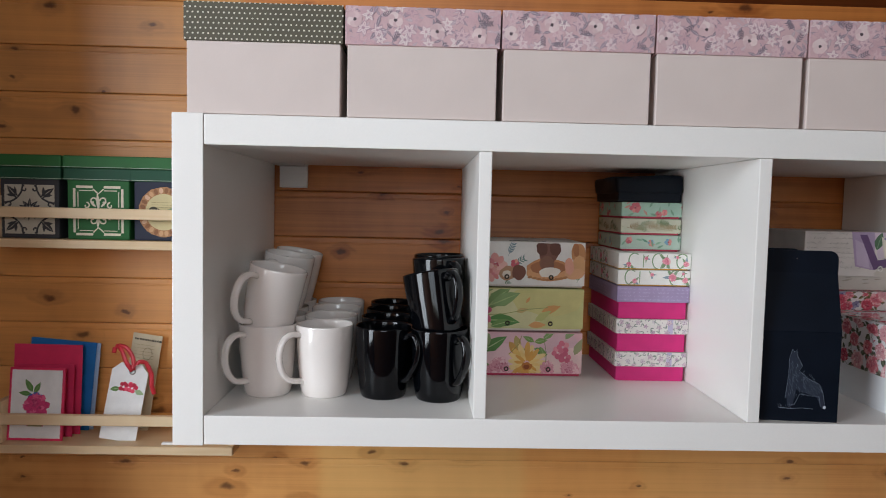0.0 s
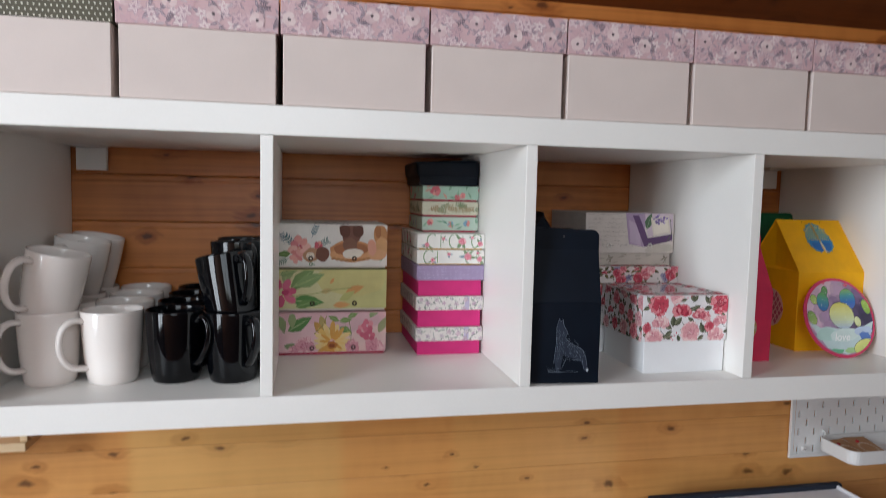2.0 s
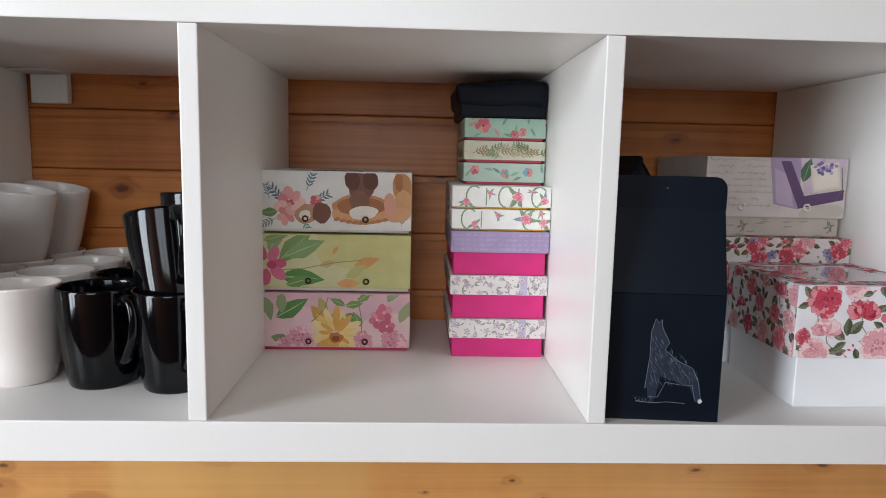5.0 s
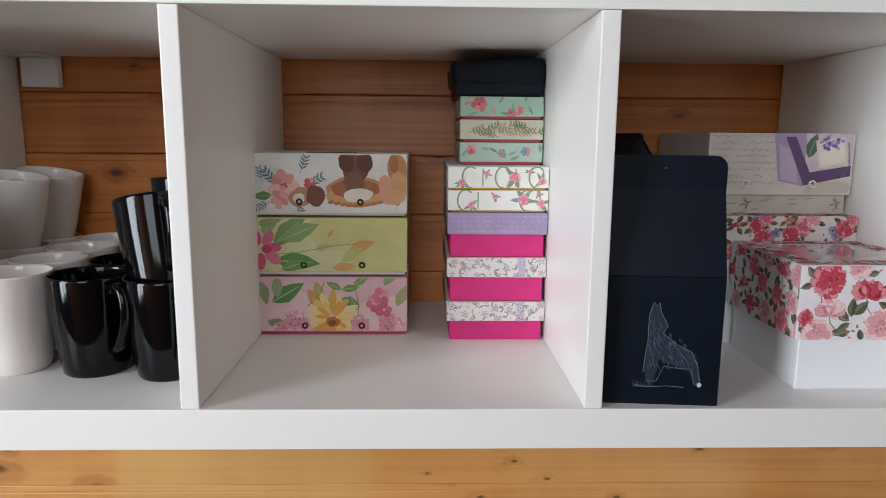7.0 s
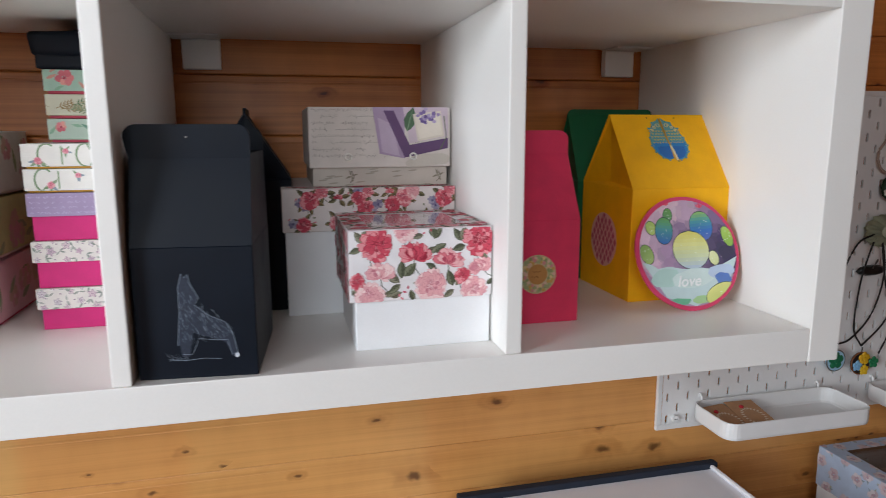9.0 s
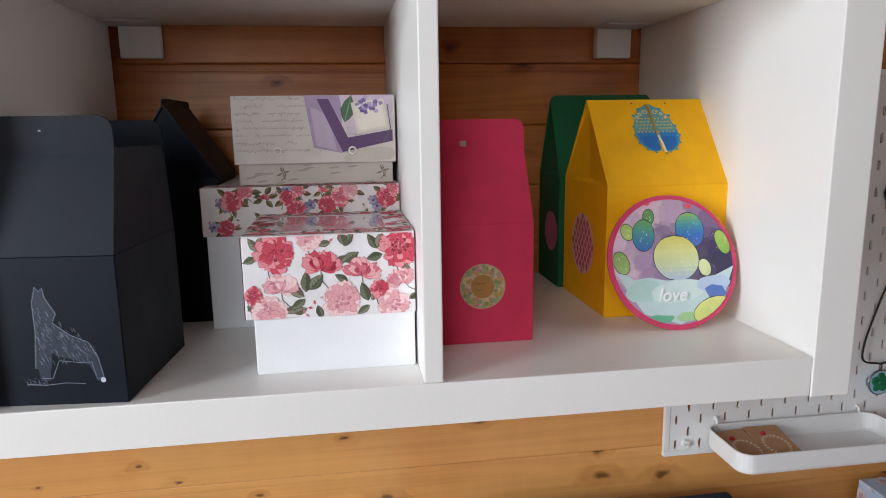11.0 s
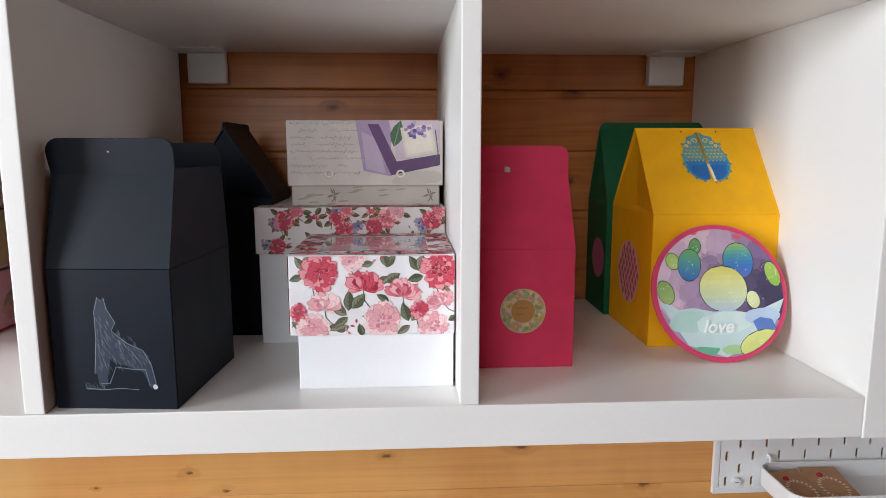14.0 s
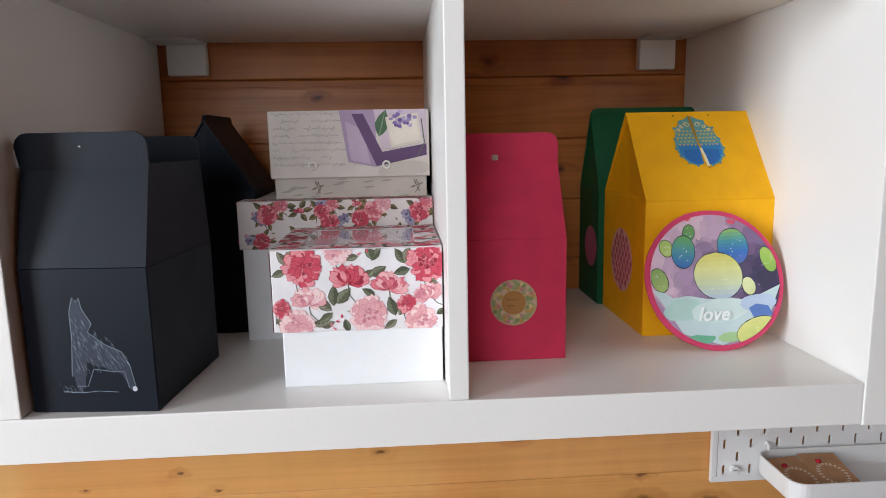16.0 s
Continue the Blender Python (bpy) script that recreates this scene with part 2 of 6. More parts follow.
def curve(ctrl, n=24):
    """Points of a smooth line through control points."""
    P = [Vector(p) for p in ctrl]
    P = [2 * P[0] - P[1]] + P + [2 * P[-1] - P[-2]]
    out = []
    segs = len(P) - 3
    for k in range(n + 1):
        t = k / n * segs
        i = min(int(t), segs - 1)
        t -= i
        a, b, c, d = P[i:i + 4]
        out.append(0.5 * (2 * b + (c - a) * t + (2 * a - 5 * b + 4 * c - d) * t * t + (3 * b - a - 3 * c + d) * t ** 3))
    return out


# ---- the room ----
WALL = 0.39
Z0 = 1.30
FL, IN, TOP = Z0 + 0.038, Z0 + 0.373, Z0 + 0.411


def room():
    X0, X1, Y1 = -1.6, 3.2, -2.2
    bm = block(X0, X1, Y1, WALL + 0.1, -0.1, 0.0)
    tagged(part("floor", bm, FLOOR_WOOD), "brown wooden floor boards", "floor", kind="structure")
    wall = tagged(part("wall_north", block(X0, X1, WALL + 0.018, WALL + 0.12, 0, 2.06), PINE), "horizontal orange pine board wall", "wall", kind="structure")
    tagged(part("wall_east", block(X1, X1 + 0.1, Y1, WALL + 0.1, 0, 3.2), PINE_WALL), "plain pine board side wall", "wall", kind="structure")
    # added out of view, only to keep window light off the left boards
    tagged(part("wall_partition", block(-0.6, -0.5, -0.06, WALL, 0, 2.3), PINE_WALL), "added unseen wall that shades the boards left of the shelf", "wall", kind="structure")
    zs, ze = 0.78, 2.58
    a, b = -2.02, -1.0
    bm = bmesh.new()
    for q in ((Y1, a, 0, 3.2), (b, WALL + 0.1, 0, 3.2), (a, b, 0, zs), (a, b, ze, 3.2)):
        block(X0 - 0.1, X0, *q, bm=bm)
    tagged(part("wall_west", bm, PINE_WALL), "plain side wall with a window opening", "wall", kind="structure")
    c, d, sill = -0.15, 0.75, 1.5
    bm = bmesh.new()
    for q in ((X0 - 0.1, c, 0, 3.2), (d, X1 + 0.1, 0, 3.2), (c, d, 0, sill), (c, d, 2.7, 3.2)):
        block(q[0], q[1], Y1 - 0.1, Y1, q[2], q[3], bm=bm)
    tagged(part("wall_south", bm, PINE_WALL), "plain wall with a window opening", "wall", kind="structure")
    for k, (loc, rz, w, H) in enumerate((((X0 - 0.05, (a + b) / 2, zs), 90, b - a, ze - zs), (((c + d) / 2, Y1 - 0.05, sill), 0, d - c, 2.7 - sill))):
        t = thing("window_%d" % (k + 1), "white framed window", "window", loc, rz, kind="structure")
        h = w / 2
        for q in ((-h, -h + 0.05, 0, H), (h - 0.05, h, 0, H), (-h + 0.05, h - 0.05, 0, 0.05), (-h + 0.05, h - 0.05, H - 0.05, H), (-0.02, 0.02, 0.05, H - 0.05)):
            part("window_frame", block(q[0], q[1], -0.03, 0.03, q[2], q[3], 0.003), WHITE, t)
    # sloping boarded ceiling: rises from the back wall towards the room, then level
    bm = bmesh.new()
    zc, rise = 1.985, math.tan(radians(36))
    width = 0.1
    y, k = WALL + 0.02, 0
    while y > -1.1:
        y2 = y - width * math.cos(radians(36))
        z, z2 = zc + (WALL - y) * rise, zc + (WALL - y2) * rise
        prism([(y, z + 0.005), (y - 0.006, z), (y2 + 0.006, z2 - 0.006), (y2, z2 + 0.001), (y2, z2 + 0.05), (y, z + 0.05)], "x", X0, X1, bm)
        y, k = y2, k + 1
    while y > Y1:
        block(X0, X1, y - width + 0.002, y, z2, z2 + 0.03, bm=bm)
        y -= width
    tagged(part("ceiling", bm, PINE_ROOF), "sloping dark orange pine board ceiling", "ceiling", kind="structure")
    return wall


wall_north = room()


# ---- white cube shelf on the wall ----
def cube_shelf():
    s = thing("cube_shelf", "white wall-hung cube shelf with four open compartments", "shelf", (0, 0, Z0))
    H = 0.411
    for name, q in (("side_panel", (0, 0.038, 0, 0.388, 0, H)), ("side_panel", (1.426, 1.464, 0, 0.388, 0, H)),
                    ("top_panel", (0.0385, 1.4255, 0.001, 0.388, 0.373, H - 0.001)), ("bottom_panel", (0.0385, 1.4255, 0.001, 0.388, 0.001, 0.038)),
                    ("divider", (0.374, 0.390, 0.002, 0.386, 0.0382, 0.3728)), ("divider", (0.724, 0.740, 0.002, 0.386, 0.0382, 0.3728)), ("divider", (1.075, 1.091, 0.002, 0.386, 0.0382, 0.3728))):
        part(name, block(*q, 0.0012, seg=2), WHITE, s)
    for x, left, right in ((0.050, 0.006, 0.0), (0.754, 0.012, 0.0), (1.3580, 0.0, 0.012)):
        k = part("wall_bracket", block(x, x + 0.048, 0.373, 0.386, 0.332, 0.370, 0.001), WHITE_METAL, s, "white square metal wall bracket")
        part("flange", block(x - left, x + 0.048 + right, 0.335, 0.386, 0.3705, 0.3726), WHITE_METAL, k)
    return s


cube_shelf()


# ---- storage boxes ----
def lidded_box(name, label, x0, x1, y0, y1, z0, zs, z1, mat_body, mat_lid, category="box", group="", body_in=0.003, aside=0.0):
    """A card box whose lid overlaps it from zs up to z1."""
    t = thing(name, label, category, ((x0 + x1) / 2, y0, z0), group=group)
    w, d = (x1 - x0) / 2, y1 - y0
    part("body", block(-w + body_in + aside, w - body_in + aside, body_in, d - body_in, 0, z1 - z0 - 0.004, 0.0008), mat_body, t)
    lid = part("lid", block(-w, w, 0, d, zs - z0, z1 - z0, 0.0012, seg=2), mat_lid, t)
    return t, lid


SEAMS = (0.012, 0.206, 0.397, 0.587, 0.777, 0.968, 1.163, 1.355)
top_boxes = []
for k in range(7):
    first = k == 0
    t, lid = lidded_box("storage_box", "white card storage box with %s lid" % ("a dark dotted" if first else "a pink floral"),
                        SEAMS[k] + 0.0012, SEAMS[k + 1] - 0.0012, 0.003, 0.29, TOP, TOP + 0.087, TOP + 0.133, TOP_CARD, paper("5b5647") if first else paper("cfadb0"), group="boxes on the shelf top")
    top_boxes.append(t)

flip_boxes = []
for z0, z1, col, lab in ((FL, 1.4088, "e3b9bf", "pink box printed with flowers, lowest of three"), (1.4103, 1.4790, "cbc98c", "yellow-green box printed with leaves"), (1.4805, 1.5528, "e6e2dc", "white box printed with flowers and brown shapes")):
    t = thing("flip_top_box", lab, "box", (0.4745, 0.222, z0), group="three flip-top boxes")
    flip_boxes.append(t)
    h = z1 - z0 - 0.0008
    part("body", block(-0.086, 0.086, 0.003, 0.148, 0, h - 0.002, 0.001), paper("c2415f" if z0 < 1.4 else "d8cfc6"), t)
    part("lid", block(-0.0885, 0.0885, 0, 0.15, 0.004 if z0 < 1.45 else 0.003, h, 0.0012, seg=2), paper(col), t)

STACK = ((FL, 1.3613, 1.3841, "d02f78", "e2dcd6"), (1.3846, 1.4130, 1.4359, "d02f78", "e2dcd6"), (1.4364, 1.4627, 1.4876, "d02f78", "a392b3"),
         (1.4881, 1.4901, 1.5129, "d8a545", "e9e6e0"), (1.5134, 1.5154, 1.5393, "d8a545", "e9e6e0"))
stack_lids = []
for z0, zs, z1, cb, cl in STACK:
    t, lid = lidded_box("gift_box", "small square %s gift box in the stack" % ("pink" if cb == "d02f78" else "white floral"), 0.6095, 0.7232, 0.2, 0.378, z0, zs, z1, paper(cb), paper(cl), group="stack of gift boxes", body_in=0.0035)
    stack_lids.append((t, z0, zs, z1))
small_lids = []
for z0, z1, cl, lab in ((1.5398, 1.5656, "b9cbbd", "pale green floral"), (1.5661, 1.5920, "d3d2bd", "leaf-printed"), (1.5925, 1.6184, "a9c9b8", "mint floral")):
    t, lid = lidded_box("gift_box", "thin %s gift box near the top of the stack" % lab, 0.6245, 0.7225, 0.245, 0.383, z0, z0 + 0.003, z1, paper("c04a5e"), paper(cl), group="stack of gift boxes")
    small_lids.append((t, z0, z1))


def soft_box():
    """A black box in slack paper: rounded, slightly sagging lid over a plain body."""
    random.seed(17)
    t = thing("gift_box", "soft-edged black paper gift box on top of the stack", "box", (0.6685, 0.243, 1.6190), group="stack of gift boxes")
    part("body", block(-0.050, 0.053, 0.002, 0.138, 0, 0.022, 0.003, seg=2), BLACK_CARD, t)
    bm = block(-0.0545, 0.0545, -0.001, 0.1395, 0.013, 0.0425, 0.007, seg=3)
    bmesh.ops.subdivide_edges(bm, edges=[e for e in bm.edges if e.calc_length() > 0.03], cuts=7, use_grid_fill=True)
    for v in bm.verts:
        x, y, z = v.co
        top = max(0.0, (z - 0.013) / 0.0295)
        v.co.z += top * (0.0022 * math.sin(34 * x + 1.0) - 0.0025 * (1 - (x / 0.0545) ** 2) + 0.0012 * math.sin(61 * y + 40 * x))
        v.co.y += (1 - top) * 0.0012 * math.sin(95 * x) if y < 0.02 else 0
        v.co.x += 0.0012 * math.sin(120 * z + 50 * y) * (1 if x < 0 else 0.2)
    part("lid", bm, BLACK_CARD, t, "slack black paper lid with rounded edges", True)


soft_box()


# ---- mugs ----
def mug(name, label, mat, ear):
    m = thing(name, label, "mug", (0, 0, 0), group="stored mugs")
    prof = [(0, 0.0025), (0.027, 0.0025), (0.028, 0.0), (0.030, 0.0), (0.0315, 0.002), (0.0335, 0.012), (0.0362, 0.035), (0.0384, 0.065), (0.0400, 0.096), (0.0398, 0.0982), (0.0389, 0.099), (0.0378, 0.0982),
            (0.0371, 0.095), (0.0355, 0.065), (0.0333, 0.035), (0.030, 0.012), (0.025, 0.0075), (0, 0.007)]
    part("body", lathe(prof, 44), mat, m, smooth=True)
    if ear:
        c = [(0.0385, 0, 0.084), (0.048, 0, 0.0915), (0.058, 0, 0.088), (0.063, 0, 0.074), (0.060, 0, 0.056), (0.052, 0, 0.041), (0.044, 0, 0.031), (0.035, 0, 0.026)]
    else:
        c = [(0.037, 0, 0.086), (0.052, 0, 0.0875), (0.064, 0, 0.078), (0.0685, 0, 0.058), (0.064, 0, 0.038), (0.052, 0, 0.025), (0.033, 0, 0.022)]
    part("handle", tube(curve(c, 22), 0.0042, 0.0065, 10, side=(0, 1, 0)), mat, m, smooth=True)
    return m


def put_mugs():
    white = mug("mug", "glossy white ceramic mug with a round handle", WHITE_GLAZE, False)
    black = mug("mug", "glossy black ceramic mug with an ear handle", BLACK_GLAZE, True)
    spots_w, spots_b = [], []
    for r in range(4):
        dy = r * 0.0785
        spots_w.append(pose(0.0925 - (0.011 if r > 1 else 0), 0.1105 + dy, FL, 0, 0, 228 + 4 * r))
        spots_w.append(pose(0.1715 - 0.002 * r, 0.1105 + dy, FL, 0, 0, 216 - 16 * r))
        spots_b.append(pose(0.2545 + 0.001 * r, 0.107 + dy, FL, 0, 0, -38 + 8 * r))
        spots_b.append(pose(0.332, 0.097 + dy, FL, 0, 0, -56 - 6 * r))
        if r != 1:
            x, z = (0.0885, 0.0805) if r == 0 else (0.0735 + 0.001 * r, 0.087)
            spots_w.append(pose(x, 0.112 + dy, FL + z, 2, 11 if r == 0 else 9.5, 0) @ pose(0, 0, 0, 0, 0, 236 + 6 * r))
        if r < 3:
            spots_b.append(pose(0.3335, 0.099, FL + 0.0765, 2, -14, -58) if r == 0 else pose(0.3345, 0.099 + dy, FL + 0.0905, 1, -5 + 2 * r, -58 - 8 * r))
    for base, spots in ((white, spots_w), (black, spots_b)):
        base.matrix_world = spots[0]
        for m in spots[1:]:
            copy_thing(base, m)


put_mugs()


# ---- gable boxes ----
def gable_box(name, label, w, d, body, peak, flap, mat, loc, rz=0.0, group="gable gift boxes"):
    """A carton whose roof folds to a ridge; flap: the height of the upright comb on it."""
    t = thing(name, label, "gift box", loc, rz, group)
    W = w / 2
    part("body", block(-W, W, 0, d, 0, body, 0.0008), mat, t)
    for s in (0, 1):
        y0, y1 = (0.0, d / 2 - 0.0006) if not s else (d, d / 2 + 0.0006)
        e = 0.0012 if not s else -0.0012
        part("roof_panel", prism([(y0, body), (y1, peak), (y1 + e * 0.2, peak - 0.002), (y0 + e, body)], "x", -W, W), mat, t)
    for s in (-1, 1):
        bm = bmesh.new()
        x = s * (W - 0.0005)
        v = [bm.verts.new(p) for p in ((x, 0.001, body), (x, d - 0.001, body), (x - s * 0.003, d / 2, peak - 0.003), (x - s * 0.006, d / 2, body + 0.004))]
        for q in ((0, 3, 2), (1, 2, 3), (0, 1, 3)):
            bm.faces.new([v[k] for k in q])
        part("gusset", bm, mat, t)
    if flap:
        r = 0.009
        pts = [(-W, peak - 0.003), (W, peak - 0.003)]
        pts += [(W - r + r * math.cos(a), peak + flap - r + r * math.sin(a)) for a in [k * math.pi / 12 for k in range(7)]]
        pts += [(-W + r - r * math.sin(a), peak + flap - r + r * math.cos(a)) for a in [k * math.pi / 12 for k in range(7)]]
        part("ridge_flap", prism(pts, "y", d / 2 - 0.0015, d / 2 + 0.0015), mat, t)
    return t


def carton(name, label, w, d, body, top, lean, flap, mat, loc, rz=0.0, over=0.0):
    """A tall carton: upright body, creased upper part that leans in a little, and a rounded comb at the front of its top."""
    t = thing(name, label, "gift box", loc, rz, "gable gift boxes")
    W, back = w / 2, d - lean * 0.5
    part("body", block(-W, W, 0, d, 0, body, 0.0008), mat, t)
    part("upper_part", prism([(0.0, body), (lean, top), (back, top), (d, body)], "x", -W + 0.0004, W - 0.0004), mat, t)
    r = 0.011
    pts = [(-W, top - 0.004), (W, top - 0.004)]
    pts += [(W - r + r * math.cos(a), top + flap - r + r * math.sin(a)) for a in [k * math.pi / 12 for k in range(7)]]
    pts += [(-W - over + r - r * math.sin(a), top + flap - r + r * math.cos(a)) for a in [k * math.pi / 12 for k in range(7)]]
    part("ridge_flap", prism(pts, "y", lean - 0.001, lean + 0.0015), mat, t)
    if d > 0.12:
        part("ridge_flap", prism([(x, z - 0.003) for x, z in pts], "y", back - 0.003, back - 0.0005), mat, t)
    return t


RED_CARD, YELLOW_CARD, GREEN_CARD = paper("e23a60"), paper("fcb705"), paper("0e5a35")
bag = carton("carton", "tall black card carton with a silver motif", 0.101, 0.136, 0.117, 0.195, 0.02, 0.025, BLACK_CARD, (0.7937, 0.0105, FL), -5, 0.0035)
gable_box("gable_box", "black card gable box at the back, turned sideways", 0.12, 0.1, 0.158, 0.234, 0.006, BLACK_CARD, (0.884, 0.285, FL), 90)
red = carton("carton", "red-pink card carton with a round label", 0.1, 0.1, 0.117, 0.19, 0.04, 0.024, RED_CARD, (1.1435, 0.095, FL))
yellow = gable_box("gable_box", "yellow card gable box with a blue ornament", 0.138, 0.138, 0.143, 0.234, 0.0, YELLOW_CARD, (1.3590, 0.154, FL))
green = gable_box("gable_box", "dark green card gable box behind the yellow one", 0.136, 0.086, 0.143, 0.238, 0.006, GREEN_CARD, (1.352, 0.296, FL))

# ---- boxes beside the black cartons ----
rose, rose_lid = lidded_box("lidded_box", "white box with a rose-printed window lid", 0.930, 1.0735, 0.044, 0.186, FL, 1.388, 1.458, WHITE_CARD, paper("e9e5e6"), body_in=0.0035, aside=0.0028)
rose_big, _ = lidded_box("lidded_box", "larger white box with a rose-printed lid", 0.871, 1.0738, 0.19, 0.378, FL, 1.437, 1.487, WHITE_CARD, paper("e2d9d6"), body_in=0.003)
lav, _ = lidded_box("lidded_box", "beige script-printed box with lavender and two eyelets", 0.9045, 1.0725, 0.207, 0.37, 1.4872, 1.509, 1.579, paper("c3bab0"), paper("d3cac3"), body_in=0.0035)

# ---- below the shelf ----
def light_tent():
    t = thing("light_tent", "white fabric photo light tent with navy edging", "light tent", (1.335, 0.1, 0.74))
    part("shell", block(-0.215, 0.215, -0.215, 0.215, 0, 0.258, 0.004, seg=2), FABRIC, t)
    part("edging", block(-0.224, 0.224, 0.206, 0.222, 0, 0.268, 0.004, seg=2), NAVY_TAPE, t, "navy fabric tape edging")
    for s in (-1, 1):
        part("rim", tube([(s * 0.211, -0.2, 0.26), (s * 0.211, 0.205, 0.262)], 0.004), FABRIC, t)
    return t


light_tent()


def work_table():
    t = thing("work_table", "brown wooden work table under the shelf", "table", (0.9, 0.02, 0))
    part("tabletop", block(-1.1, 1.35, -0.17, 0.36, 0.71, 0.74, 0.003), PINE_WALL, t)
    for x in (-1.04, 1.29):
        for y in (-0.12, 0.3):
            part("leg", block(x - 0.03, x + 0.03, y - 0.03, y + 0.03, 0, 0.709, 0.003), PINE_WALL, t)


work_table()


# ---- printed patterns: thin layers of ink and cut paper on a face ----
class Print:
    def __init__(self, o, u, v, w, h, lift=0.00025, disc=0.0):
        self.o, self.u, self.v = Vector(o), Vector(u), Vector(v)
        self.n = self.u.cross(self.v).normalized()
        self.w, self.h, self.lift, self.disc = w, h, lift, disc
        self.bm, self.mats, self.count = bmesh.new(), [], 0

    def mat(self, color):
        m = paper(color) if isinstance(color, str) else color
        if m not in self.mats:
            self.mats.append(m)
        return self.mats.index(m)

    def poly(self, pts, color):
        if self.disc:
            q = []
            for x, y in pts:
                r = math.hypot(x, y)
                k = min(1, self.disc / r) if r else 1
                q.append((x * k, y * k))
        else:
            q = [(min(max(x, 0), self.w), min(max(y, 0), self.h)) for x, y in pts]
        if max(p[0] for p in q) - min(p[0] for p in q) < 2e-4 or max(p[1] for p in q) - min(p[1] for p in q) < 2e-4:
            return
        self.count += 1
        off = self.n * (self.lift + 0.000003 * self.count)
        vs = [self.bm.verts.new(self.o + self.u * x + self.v * y + off) for x, y in q]
        f = self.bm.faces.new(vs)
        f.material_index = self.mat(color)
        f.normal_update()
        if f.normal.dot(self.n) < 0:
            f.normal_flip()

    def ellipse(self, x, y, a, b, color, turn=0.0, n=14, rough=0.0):
        c, s = math.cos(turn), math.sin(turn)
        pts = []
        for k in range(n):
            t, m = 2 * math.pi * k / n, 1 + random.uniform(-rough, rough)
            p, q = a * math.cos(t) * m, b * math.sin(t) * m
            pts.append((x + p * c - q * s, y + p * s + q * c))
        self.poly(pts, color)

    def stroke(self, pts, width, color, taper=False):
        L, R = [], []
        for k, p in enumerate(pts):
            a, b = pts[max(k - 1, 0)], pts[min(k + 1, len(pts) - 1)]
            dx, dy = b[0] - a[0], b[1] - a[1]
            d = math.hypot(dx, dy) or 1
            w = width / 2 * ((1 - k / (len(pts) - 1)) * 0.9 + 0.1 if taper else 1)
            L.append((p[0] - dy / d * w, p[1] + dx / d * w))
            R.append((p[0] + dy / d * w, p[1] - dx / d * w))
        for k in range(len(pts) - 1):
            self.poly([L[k], L[k + 1], R[k + 1], R[k]], color)
            self.count -= 1
        self.count += 1

    def leaf(self, x, y, length, turn, color, vein=None, fat=0.3):
        c, s = math.cos(turn), math.sin(turn)
        prof = [(0, 0), (0.15, 0.55), (0.4, 1), (0.7, 0.7), (1, 0), (0.7, -0.65), (0.4, -1), (0.15, -0.55)]
        bend = random.uniform(-0.12, 0.12)
        put = lambda p, q: (x + (p * length) * c - (q * fat * length * 0.5 + bend * length * p * p) * s, y + (p * length) * s + (q * fat * length * 0.5 + bend * length * p * p) * c)
        self.poly([put(*p) for p in prof], color)
        if vein:
            self.poly([put(0, 0.06), put(0.5, 0.09), put(0.95, 0), put(0.5, -0.09), put(0, -0.06)], vein)

    def petals(self, x, y, r, colors, n, reach=0.6, turn=0.0, fat=0.42):
        for k in range(n):
            a = turn + 2 * math.pi * (k + random.uniform(-0.15, 0.15)) / n
            q = r * random.uniform(0.88, 1.08)
            self.ellipse(x + reach * q * math.cos(a), y + reach * q * math.sin(a), q * 0.42, q * fat, random.choice(colors), a, 10, 0.08)

    def peony(self, x, y, r, light, mid, dark):
        # broad ruffled petals, ring upon ring, pale at the tip and deep at the heart
        start = self.count
        for k, (q, n) in enumerate(((1.0, 12), (0.88, 11), (0.72, 10), (0.54, 8), (0.34, 6))):
            a0 = random.random() * 6.3
            for m in range(n):
                a = a0 + 2 * math.pi * (m + random.uniform(-0.3, 0.3)) / n
                col = random.choice(((light, light, mid), (light, mid, mid), (mid, light, mid), (mid, mid, dark), (dark, mid))[k])
                up = 0.08 * r * k
                self.petal(x, y + up * 0.5, r * q * random.uniform(0.86, 1.1), a, col, {light: mid, mid: dark, dark: light}[col])
        self.count = start + 0.377

    def fan(self, x, y, r, light, mid, dark):
        """A half-open bloom: long petals behind, short cupped ones in front, a few hanging."""
        start, lean = self.count, random.uniform(-0.5, 0.5)
        y -= 0.35 * r
        for n, lo, hi, size, cols in ((4, -0.5, 3.6, 0.8, (mid, light)), (8, 0.15, 3.0, 1.25, (light, mid)), (7, 0.4, 2.75, 1.0, (mid, dark, light)), (5, 0.7, 2.45, 0.75, (light, mid, dark))):
            for m in range(n):
                a = lo + (hi - lo) * (m + random.uniform(0.2, 0.8)) / n + lean
                col = random.choice(cols)
                self.petal(x, y, r * size * random.uniform(0.85, 1.1), a, col, {light: mid, mid: dark, dark: mid}[col])
        self.count = start + 0.377

    def sprout(self, x, y, length, turn, color, shade, edge):
        """A pointed leaf with a dark edge, one half in shade, and fine veins."""
        c, s = math.cos(turn), math.sin(turn)
        put = lambda p, q: (x + length * (p * c - q * s), y + length * (p * s + q * c))
        w = random.uniform(0.2, 0.27)
        side = [(0.0, 0.0), (0.2, 0.7), (0.45, 1.0), (0.75, 0.62), (1.0, 0.0)]
        start = self.count
        self.poly([put(p * 1.05 - 0.02, q * (w + 0.04)) for p, q in side] + [put(p * 1.05 - 0.02, -q * (w + 0.04)) for p, q in side[-2:0:-1]], edge)
        self.poly([put(p, q * w) for p, q in side], color)
        self.poly([put(p, -q * w) for p, q in side], shade)
